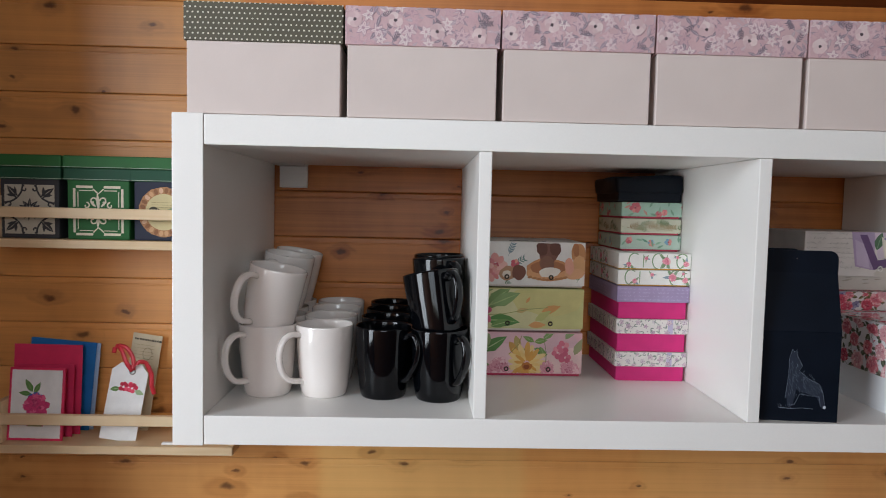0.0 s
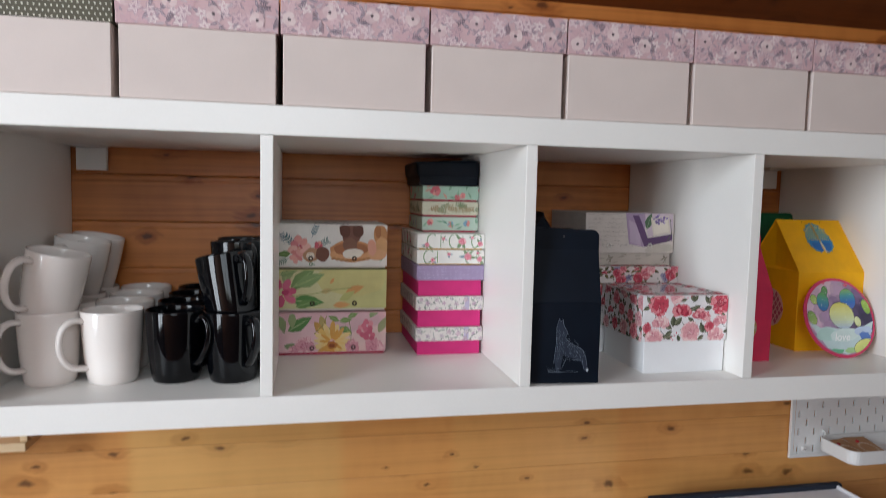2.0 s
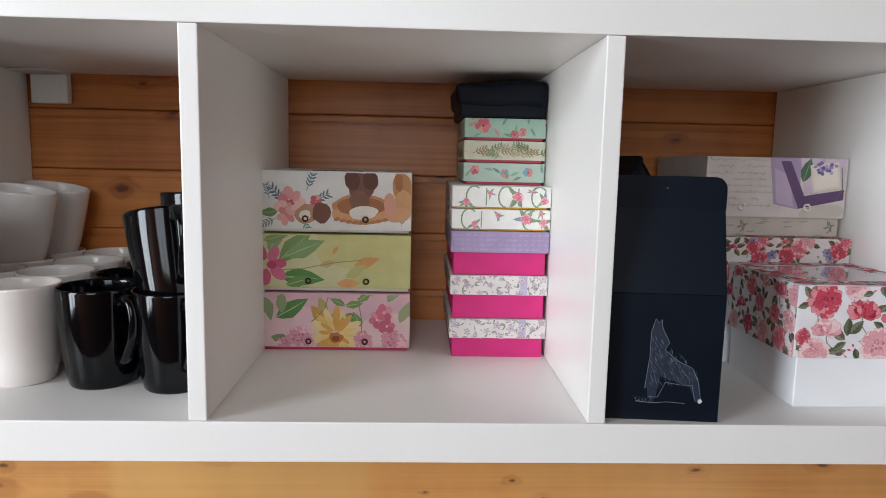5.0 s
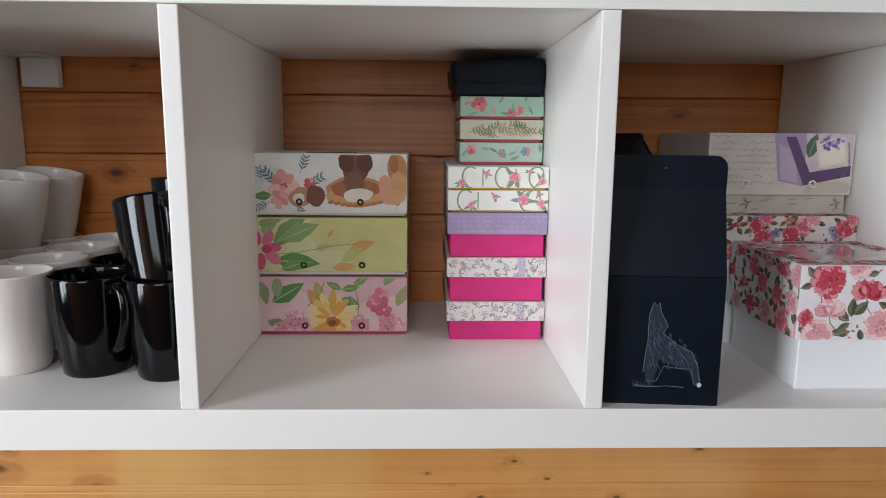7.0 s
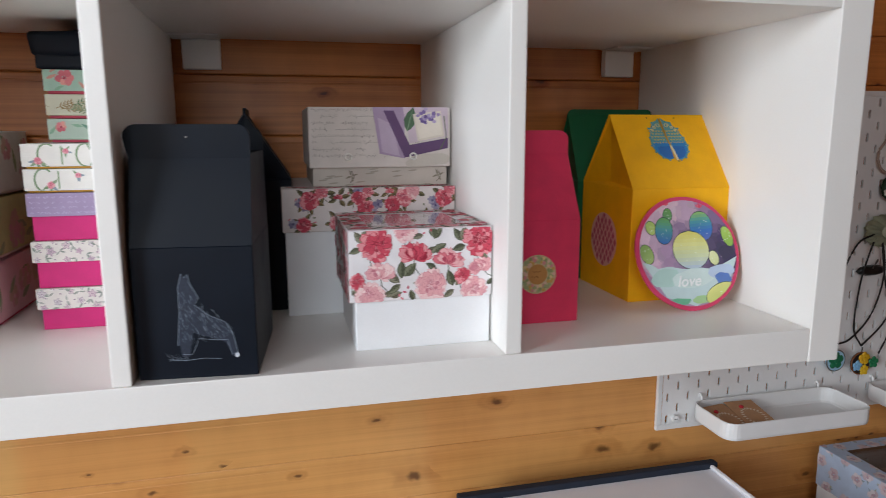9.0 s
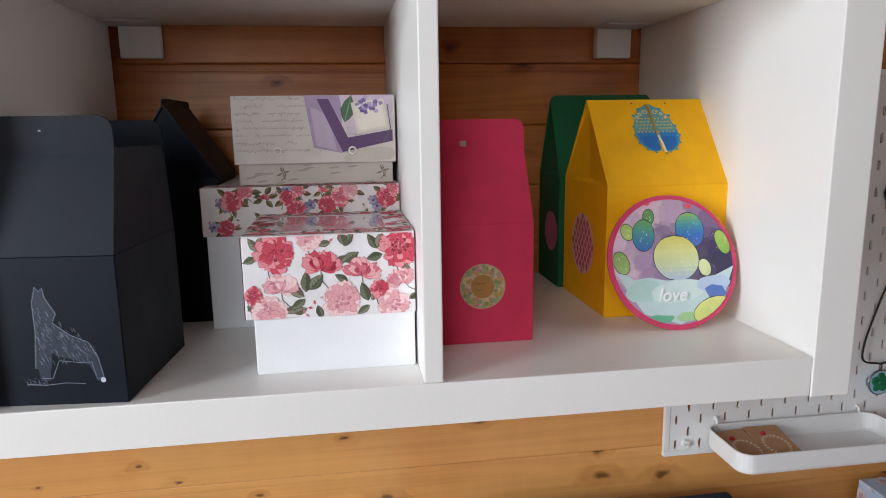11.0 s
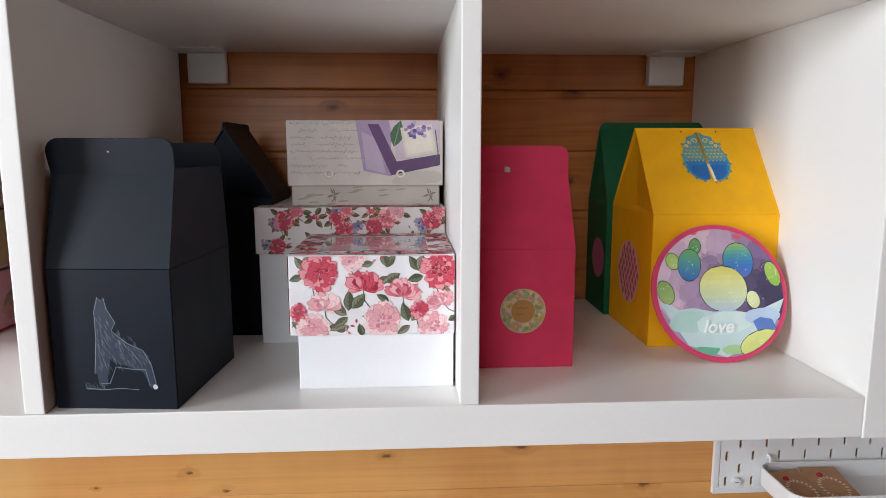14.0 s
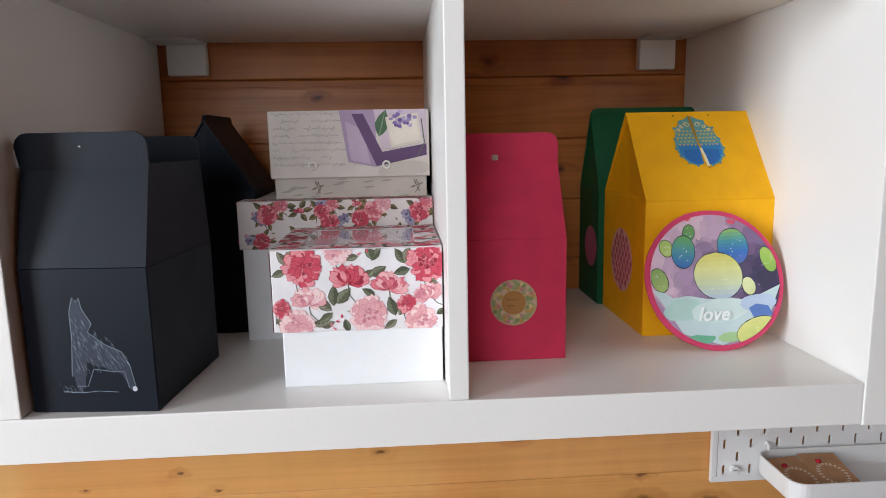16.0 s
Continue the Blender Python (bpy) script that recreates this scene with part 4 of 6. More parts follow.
def print_roses():
    random.seed(3)
    W = (1.0735 - 0.930) / 2
    blooms = [(0.027, 0.055, 0.0165, RED, 0), (0.064, 0.045, 0.0145, RED, 1), (0.131, 0.057, 0.0165, RED, 0), (0.098, 0.038, 0.0125, ROSE, 1), (0.030, 0.027, 0.0125, PINK, 1), (0.008, 0.020, 0.0085, RED, 0), (0.020, 0.006, 0.0145, PINK, 0),
              (0.080, 0.012, 0.017, PINK, 0), (0.113, 0.022, 0.0085, RED, 0), (0.124, 0.007, 0.0145, PINK, 0), (0.132, 0.030, 0.0115, PINK, 1), (0.055, 0.068, 0.012, PINK, 0)]
    leaves = [(0.014, 0.058, 0.014, 125), (0.014, 0.058, 0.014, 78), (0.012, 0.053, 0.012, 200), (0.073, 0.064, 0.012, 190), (0.084, 0.061, 0.015, 100), (0.084, 0.060, 0.014, 55), (0.088, 0.051, 0.015, 200), (0.083, 0.047, 0.015, 30),
              (0.112, 0.057, 0.015, 122), (0.112, 0.058, 0.014, 72), (0.116, 0.052, 0.014, 195), (0.051, 0.022, 0.018, 88), (0.049, 0.018, 0.017, 142), (0.054, 0.024, 0.017, 48), (0.050, 0.016, 0.015, 215), (0.060, 0.010, 0.013, 285),
              (0.044, 0.008, 0.013, 190), (0.040, 0.004, 0.012, 20), (0.086, 0.030, 0.012, 150), (0.103, 0.012, 0.017, 108), (0.106, 0.012, 0.014, 62), (0.104, 0.008, 0.013, 215), (0.138, 0.012, 0.010, 30), (0.134, 0.044, 0.012, 290), (0.002, 0.012, 0.012, 330)]
    rose_print(rose, faces_of(-W, W, 0, 0.142, 0.05, 0.12), blooms, leaves, OLIVES)
    rose_print(rose, faces_of(-W, W, 0, 0.142, 0.05, 0.12, "left"), *scattered(0.142, 0.07, 0.03, 3), OLIVES)
    W2 = (1.0738 - 0.871) / 2
    blooms = [(0.031, 0.036, 0.0115, RED, 0), (0.045, 0.046, 0.008, ROSE, 0), (0.064, 0.039, 0.0045, RED, 1), (0.087, 0.038, 0.0085, RED, 0), (0.095, 0.027, 0.009, RED, 0), (0.098, 0.045, 0.007, ROSE, 0), (0.127, 0.030, 0.010, RED, 0), (0.140, 0.037, 0.0105, ROSE, 0),
              (0.151, 0.045, 0.009, PINK, 0), (0.124, 0.045, 0.0042, RED, 1), (0.188, 0.036, 0.011, RED, 0), (0.197, 0.046, 0.008, ROSE, 0), (0.024, 0.008, 0.009, RED, 0), (0.062, 0.010, 0.009, ROSE, 0), (0.105, 0.008, 0.009, RED, 0), (0.165, 0.010, 0.009, ROSE, 0)]
    leaves = []
    for x, y, r, col, kind in blooms:
        a0 = random.uniform(0, 360)
        leaves += [(x + r * 0.7 * math.cos(radians(a0 + d)), y + r * 0.7 * math.sin(radians(a0 + d)), random.uniform(0.008, 0.011), a0 + d + random.uniform(-25, 25)) for d in (0, 70, 150, 215, 290)]
    violet = [(0.020, 0.034), (0.026, 0.030), (0.104, 0.026), (0.087, 0.047), (0.110, 0.030), (0.175, 0.033), (0.179, 0.027), (0.012, 0.010)]
    rose_print(rose_big, faces_of(-W2, W2, 0, 0.188, 0.099, 0.149), blooms, leaves, BROWNS, violet)
    rose_print(rose_big, faces_of(-W2, W2, 0, 0.188, 0.099, 0.149, "left"), *scattered(0.188, 0.05, 0.027, 5), BROWNS)
    rose_print(rose_big, faces_of(-W2, W2, 0, 0.022, 0.099, 0.149, "top"), *scattered(0.2, 0.022, 0.022, 6), BROWNS)
    return W


W = print_roses()


def window_lid():
    """Frame and clear film on the lid of the rose box."""
    random.seed(6)
    top = 0.12
    for x0, x1, y0, y1 in ((-W, W, 0.0, 0.022), (-W, W, 0.12, 0.142), (-W, -W + 0.022, 0.022, 0.12), (W - 0.022, W, 0.022, 0.12)):
        rose_print(rose, faces_of(x0, x1, y0, y1, 0.05, top + 0.0008, "top"), *scattered(x1 - x0, y1 - y0, 0.022, int(1000 * (x0 + y1)) + 50), OLIVES, (), 6)
        part("lid_frame", block(x0, x1, y0, y1, top + 0.0001, top + 0.0009), paper("e0d5d6"), rose)
    part("lid_window", block(-W + 0.0225, W - 0.0225, 0.0225, 0.1195, top + 0.0003, top + 0.0006), surface("film_base", "b8adb2", 0.08, 0.1, 20, 300, 0.0, 0, 0.5), rose, "glossy clear window in the lid")


window_lid()


def print_script():
    random.seed(12)
    w = (1.0725 - 0.9045) / 2
    P = Print(*faces_of(-w, w, 0, 0.157, 0.022, 0.092))
    for j in range(8):
        y, x = 0.066 - j * 0.0075, 0.004
        while x < (0.07 if j < 5 else 0.15):
            n = random.randint(3, 8)
            if random.random() < 0.85:
                pts = [(x, y)]
                for m in range(n):
                    up = random.choice((0.0011, 0.0013, 0.0012, 0.0028, 0.003, -0.0018))
                    pts += [(x + 0.0015 * m + 0.0006, y + up), (x + 0.0015 * m + 0.0012, y + random.uniform(-0.0004, 0.0003))]
                P.stroke(pts, 0.00038, random.choice(("7d726b", "8d837b", "6f655f")))
            x += 0.0013 * n + 0.002
    for x, y, a, b, c in ((0.14, 0.008, 0.03, 0.008, "c6beb3"),):
        P.ellipse(x, y, a, b, c, 0.1, 14, 0.15)
    P.poly([(0.082, 0.016), (0.112, 0.010), (0.112, 0.07), (0.074, 0.07)], "a893ad")
    P.poly([(0.085, 0.018), (0.106, 0.013), (0.098, 0.05), (0.08, 0.058)], "bba8bd")
    P.poly([(0.087, 0.066), (0.099, 0.066), (0.118, 0.026), (0.165, 0.034), (0.165, 0.022), (0.112, 0.011)], "644a6e")
    P.poly([(0.118, 0.028), (0.165, 0.036), (0.165, 0.07), (0.11, 0.07)], "cbb9c4")
    P.leaf(0.115, 0.042, 0.03, 1.3, "4f6a50", "7d967a", 0.5)
    P.poly([(0.128, 0.030), (0.161, 0.036), (0.156, 0.066), (0.122, 0.062)], "d9cfc0")
    P.poly([(0.130, 0.033), (0.158, 0.038), (0.154, 0.063), (0.125, 0.059)], "e2d9cb")
    for k in range(26):
        P.ellipse(random.gauss(0.143, 0.009), random.gauss(0.06, 0.0045), 0.0024, 0.002, random.choice(("7f6aa0", "9c8ab5", "6a578c", "b3a3c4")), 0, 7, 0.2)
    P.stroke([(0.155, 0.02), (0.163, 0.035), (0.16, 0.06)], 0.0012, "5d6a52")
    P.done(lav, "faded handwriting and a purple folded ribbon")
    for x in (0.0445, 0.122):
        eyelet(lav, -w + x, -0.0014, 0.022 + 0.0125, surface("white_enamel", "e8e4dd", 0.3), 0.0037)
    P = Print(*faces_of(-w + 0.0035, w - 0.0035, 0.0035, 0.15, 0.0, 0.022))
    for x in (0.045, 0.15):
        P.stroke([(x, 0.018), (x + 0.003, 0.01), (x - 0.002, 0.004)], 0.0008, "5a5148")
        for d in range(4):
            P.leaf(x, 0.012, 0.008, d * 1.6 + 0.3, "8a8272", None, 0.3)
    for k in range(14):
        P.ellipse(random.uniform(0, 0.16), random.uniform(0, 0.02), 0.006, 0.001, "a79e92", 0.1, 8)
    P.done(lav)


print_script()


# ---- silver motif on the black carton: a plain plume and arch ----
def silver_motif():
    random.seed(2)
    P = Print((-0.0505, 0, 0), (1, 0, 0), (0, 0, 1), 0.101, 0.117)
    SIL, PALE = surface("silver_ink", "7a8694", 0.45, 0.1, 200, 900, 0, 0.3), surface("silver_ink_thin", "273040", 0.5, 0.25, 260, 900, 0, 0.2)
    plume = [(0.034, 0.03), (0.037, 0.06), (0.037, 0.082), (0.0405, 0.094), (0.043, 0.0905), (0.0455, 0.0935), (0.047, 0.085), (0.0535, 0.073), (0.050, 0.066), (0.062, 0.056), (0.075, 0.05), (0.081, 0.038), (0.084, 0.022), (0.079, 0.02), (0.076, 0.034), (0.066, 0.034), (0.052, 0.036), (0.046, 0.022), (0.038, 0.022)]
    P.poly(plume[:8] + [plume[8], (0.046, 0.03), (0.036, 0.03)], PALE)
    P.poly([(0.05, 0.066), (0.062, 0.056), (0.075, 0.05), (0.081, 0.038), (0.078, 0.03), (0.064, 0.036), (0.05, 0.04), (0.045, 0.05)], PALE)
    P.poly([(0.072, 0.05), (0.081, 0.04), (0.085, 0.02), (0.08, 0.018), (0.074, 0.032)], PALE)
    P.poly([(0.035, 0.04), (0.046, 0.04), (0.044, 0.02), (0.037, 0.02)], PALE)
    P.stroke(plume, 0.0005, SIL)
    for k in range(170):
        x, y = random.uniform(0.037, 0.08), random.uniform(0.035, 0.08)
        if y < 0.092 - (x - 0.037) * 1.05 and y > 0.036:
            P.stroke([(x, y), (x + 0.001, y - 0.0016), (x + 0.0015, y - 0.0035)], 0.00024, SIL)
    for k in range(16):
        x = 0.027 + 0.001 * k
        P.stroke([(x, 0.0165), (x + random.uniform(-0.002, 0.001), 0.0175 + random.uniform(0.001, 0.003)), (x + random.uniform(-0.006, 0.004), 0.019 + random.uniform(0.0, 0.006))], 0.00028, SIL, True)
    P.stroke([(0.027, 0.018), (0.04, 0.0165), (0.055, 0.018), (0.07, 0.017)], 0.0005, SIL)
    P.ellipse(0.0835, 0.0195, 0.002, 0.0022, surface("silver_dot", "c5ccd6", 0.4), 0, 8)
    P.done(bag, "pale silver sketched motif")
    part("rivet", block(-0.003, -0.0015, 0.0185, 0.0195, 0.2085, 0.2098), METAL, bag)


silver_motif()


# ---- labels and ornaments of the coloured cartons ----
def card_extras():
    random.seed(21)
    # red carton: round floral label and a small silver stud
    P = Print((0.0, 0.0, 0.0565), (1, 0, 0), (0, 0, 1), 0, 0, 0.0004, 0.0222)
    P.ellipse(0, 0, 0.0222, 0.0222, "c9b48c", 0, 32)
    for k in range(16):
        a = 2 * math.pi * k / 16
        P.petals(0.0165 * math.cos(a), 0.0165 * math.sin(a), 0.005, ["d08a8c", "dfc98f", "8f9a68", "c9a25c"] if k % 2 else ["a3ac7c", "d9b9a0"], 5)
    P.ellipse(0, 0, 0.0115, 0.0115, "b88448", 0, 24)
    for j, n in ((0.003, 8), (-0.003, 6)):
        P.stroke([(-0.007 + 0.0016 * m, j + 0.0011 * math.sin(m * 2.2)) for m in range(n)], 0.0005, "5f3f1d")
    P.done(red, "round kraft label with a floral rim", "label")
    part("stud", block(-0.0155, -0.0103, 0.0255, 0.033, 0.1885, 0.1937, 0.0006), surface("bright_nickel", "d5d3cf", 0.3, 0.05, 60.0, 900.0, 0.02, 0.6), red)
    # yellow carton: scalloped round window on its side, blue filigree ornament on the roof
    P = Print((-0.069, 0.07, 0.07), (0, -1, 0), (0, 0, 1), 0, 0, 0.0006, 0.036)
    P.ellipse(0, 0, 0.036, 0.036, "e6b3a8", 0, 32)
    for j in range(-4, 5):
        for i in range(-4, 5):
            x, y = (i + 0.5 * (j % 2)) * 0.0105, j * 0.0082
            if math.hypot(x, y) < 0.033:
                P.poly([(x, y + 0.0062), (x + 0.0042, y), (x, y - 0.0062), (x - 0.0042, y)], "c75f72")
    P.done(yellow, "round pink lattice window", "side_window")
    a = math.atan2(0.234 - 0.143, 0.069)
    up = (0, math.cos(a), math.sin(a))
    P = Print((0.003, 0.03, 0.143 + 0.03 * math.tan(a)), (1, 0, 0), up, 0, 0, 0.0012, 0.08)
    GOLD = surface("gold_foil", "c9a24a", 0.35, 0.1, 60, 600, 0.02, 0.9)
    for s in (-1, 1):
        # each half: deep blue foot, paler lace above it, rows of small hearts, scrolls at the top
        half = [(0.0012, -0.006), (0.008, -0.0085), (0.0165, -0.005), (0.0235, 0.004), (0.026, 0.014), (0.0245, 0.026), (0.0205, 0.036), (0.0215, 0.041), (0.015, 0.044), (0.0145, 0.051), (0.007, 0.053), (0.0012, 0.058)]
        tilt = [(s * x - 0.05 * y, y) for x, y in half]
        P.poly(tilt, "5f9a9e")
        P.poly([(s * x * 0.93 - 0.05 * y, y * 0.96 + 0.001) for x, y in half[:5]] + [(s * 0.022, 0.02), (s * 0.0012, 0.02)], "2c7fbd")
        P.poly([(s * x * 0.8 - 0.05 * y, y * 0.8) for x, y in half[:4]] + [(s * 0.019, 0.012), (s * 0.002, 0.013)], "2a6cb4")
        for x, y in half[1:9]:
            P.ellipse(s * x - 0.05 * y, y, 0.0016, 0.0016, "4f94a8", 0, 7)
            P.ellipse(s * x * 0.9 - 0.05 * y, y * 0.95, 0.0006, 0.0006, "d9b84a", 0, 6)
        for j in range(5):
            for i in range(5):
                x, y = s * (0.0035 + 0.0042 * i + 0.002 * (j % 2)), 0.019 + 0.0045 * j
                if abs(x) < 0.0225 - 0.06 * (y - 0.02):
                    P.poly([(x - 0.05 * y, y - 0.0019), (x + 0.0017 - 0.05 * y, y + 0.0008), (x - 0.05 * y, y + 0.0002), (x - 0.0017 - 0.05 * y, y + 0.0008)], "e0b93c")
        for cx, cy, r in ((0.0062, 0.0455, 0.0036), (0.0125, 0.0425, 0.0024), (0.0165, 0.0385, 0.002)):
            P.stroke([(s * cx + s * r * (1 - q / 26) * math.cos(q / 2.2) - 0.05 * cy, cy + r * (1 - q / 26) * math.sin(q / 2.2)) for q in range(18)], 0.001, "e6cf86")
        for k in range(5):
            P.ellipse(s * random.uniform(0.004, 0.018), random.uniform(0.0, 0.012), 0.0008, 0.0006, "22518f", 0, 6)
    P.stroke([(0.004, -0.012), (0.002, 0.005), (-0.001, 0.02), (-0.003, 0.04), (-0.004, 0.057)], 0.0026, GOLD)
    P.stroke([(0.0035, -0.009), (0.0018, 0.005), (0.0, 0.014)], 0.003, "efe3b4")
    for x in (-0.021, 0.019):
        P.ellipse(x, 0.058, 0.0011, 0.0011, "6b4a12", 0, 8)
    P.done(yellow, "blue filigree ornament taped to the roof", "ornament")
    # green carton: pink round window on its side
    P = Print((-0.068, 0.03, 0.07), (0, -1, 0), (0, 0, 1), 0, 0, 0.0006, 0.028)
    P.ellipse(0, 0, 0.026, 0.026, "c4708f", 0, 28)
    P.done(green, "round pink window", "side_window")


card_extras()


def cactus_disc():
    """Round card with a painted cactus, leaning on the yellow carton."""
    R = 0.0705
    t = new("round_card")
    t.empty_display_size = 0.02
    t.matrix_world = pose(1.3500, 0.097, FL + 0.0005, -20, 0, 0)
    tagged(t, "round pink-edged card painted with cacti, leaning", "card")
    n = 60
    rim = [(R * (1 + 0.004 * math.sin(7 * q)) * math.cos(q), R + R * (1 + 0.004 * math.sin(7 * q)) * math.sin(q)) for q in [2 * math.pi * k / n for k in range(n)]]
    part("backing", prism(rim, "y", 0.0, 0.0022), paper("d8446a"), t, "pink card backing")
    random.seed(31)
    P = Print((0, 0, R), (1, 0, 0), (0, 0, 1), 0, 0, 0.0004, 0.0655)
    P.ellipse(0, 0, 0.0655, 0.0655, "b898b4", 0, 48)
    wash = [(-0.06, 0.03, 0xd6, 0xb8, 0xc8), (-0.02, 0.055, 0xd2, 0xb4, 0xbe), (-0.03, 0.0, 0xa2, 0x86, 0xa4), (0.01, 0.05, 0xb8, 0x9c, 0xb0), (0.0, 0.025, 0x7a, 0x60, 0x84), (0.045, 0.045, 0x7c, 0x62, 0x88), (0.05, 0.0, 0x2e, 0x28, 0x44), (0.04, 0.012, 0x3e, 0x34, 0x54), (-0.055, -0.01, 0xcf, 0xae, 0xbe), (0.015, 0.0, 0x6e, 0x5a, 0x7c)]
    for k in range(420):
        x, y = random.uniform(-0.065, 0.065), random.uniform(-0.025, 0.065)
        ws = [(1 / ((x - w[0]) ** 2 + (y - w[1]) ** 2 + 5e-5) ** 1.3, w) for w in wash]
        tot = sum(w for w, _ in ws)
        d = random.uniform(-4, 4)
        col = "%02x%02x%02x" % tuple(int(min(255, max(0, sum(w * c[2 + m] for w, c in ws) / tot + d + 16))) // 6 * 6 for m in range(3))
        P.ellipse(x, y, random.uniform(0.005, 0.011), random.uniform(0.004, 0.009), col, random.random() * 3, 9, 0.15)
    for k in range(26):
        P.ellipse(random.uniform(-0.05, 0.06), random.uniform(-0.01, 0.06), 0.0005, 0.0005, "efe6ee", 0, 6)
    INK = "3c4a48"

    def pad(x, y, a, b, turn, *cols):
        P.ellipse(x, y, a + 0.0007, b + 0.0007, INK, turn, 24)
        P.bands(x, y, a, b, turn, cols, 10)
        for q in range(7):
            P.ellipse(x + random.uniform(-0.6, 0.6) * a, y + random.uniform(-0.6, 0.6) * b, 0.0005, 0.0005, "e9f2e6", 0, 6)

    pad(-0.047, 0.032, 0.0065, 0.0085, 0.25, "a9c46a", "b7cc78")
    pad(-0.0225, 0.047, 0.0058, 0.0085, -0.2, "6f9f58", "5d9466")
    pad(-0.03, 0.028, 0.0115, 0.0165, -0.15, "6aa562", "4f94a0", "3f6fb0")
    pad(0.0215, 0.032, 0.0155, 0.0185, 0.05, "8dbb72", "4f97a4", "3f74bc", "5d70b8")
    pad(0.056, 0.018, 0.007, 0.013, 0.3, "a9c860", "8fb653")
    pad(0.033, -0.008, 0.0065, 0.009, 0.2, "dfe2b0", "d6dca0")
    pad(-0.057, 0.0, 0.008, 0.012, 0.3, "8fae62", "a5bd74")
    pad(0.003, 0.003, 0.0245, 0.0235, 0.0, "d9d272", "dcdc92", "cfd8ae", "b4c4d0")
    for x, y in ((-0.0235, 0.059), (0.0225, 0.0545)):
        for d in (-0.7, -0.25, 0.25, 0.7):
            P.leaf(x, y, 0.0075, 1.57 + d, "d9536c", "f0a0a8", 0.4)
    P.poly([(-0.07, -0.010), (-0.052, -0.013), (-0.045, -0.018), (-0.03, -0.016), (-0.01, -0.02), (0.012, -0.019), (0.03, -0.022), (0.045, -0.016), (0.07, -0.008), (0.06, -0.06), (0.0, -0.08), (-0.05, -0.07)], "c3d6d6")
    for x, y, a, b, c in ((-0.035, -0.03, 0.02, 0.011, "b4d3cb"), (0.0, -0.032, 0.03, 0.012, "cfdfdb"), (0.04, -0.025, 0.018, 0.009, "b9c9df"), (-0.025, -0.06, 0.018, 0.005, "6fb48f"), (0.008, -0.058, 0.012, 0.005, "a9cd94")):
        P.ellipse(x, y, a, b, c, 0.1, 16, 0.1)
    P.poly([(0.03, -0.03), (0.038, -0.026), (0.05, -0.028), (0.055, -0.038), (0.035, -0.042)], "5f7fc0")
    pad(0.036, -0.052, 0.022, 0.012, 0.35, "dfe08a", "cfd67c")
    P.done(t, "watercolour of cacti under a violet sky", "painted_front")
    cu = bpy.data.curves.new("love_text", "FONT")
    cu.body, cu.size, cu.align_x, cu.shear, cu.extrude, cu.offset = "love", 0.0185, "CENTER", 0.34, 0.0001, 0.0003
    tmp = new("tmp_text", cu)
    me = bpy.data.meshes.new_from_object(tmp)
    bpy.data.objects.remove(tmp)
    me.materials.append(paper("f4f6f4"))
    ob = new("lettering", me)
    ob.parent = t
    ob.matrix_local = pose(-0.008, -0.0046, R - 0.041, 90, 0, 0)
    return t


cactus_disc()


# ---- picture ledges, boxes and cards beside the shelf ----
def ledge(label, z, zr):
    t = thing("picture_ledge", label, "ledge", (-0.208, 0.29, z), group="picture ledges")
    part("board", block(-0.2, 0.2, 0, 0.0985, 0, 0.0145, 0.001), PINE_RAW, t)
    part("front_rail", block(-0.2, 0.2, -0.001, 0.009, zr - z, zr - z + 0.0175, 0.001), PINE_RAW, t)
    for s in (-1, 1):
        x = s * 0.194
        part("end_board", block(x - 0.006, x + 0.006, 0.0095, 0.0985, 0.0146, 0.085, 0.001), PINE_RAW, t)
    return t


ledge("raw pine picture ledge with a front rail, holding boxes", 1.5215, 1.571)
ledge("raw pine picture ledge with a front rail, holding cards", 1.1755, 1.2245)


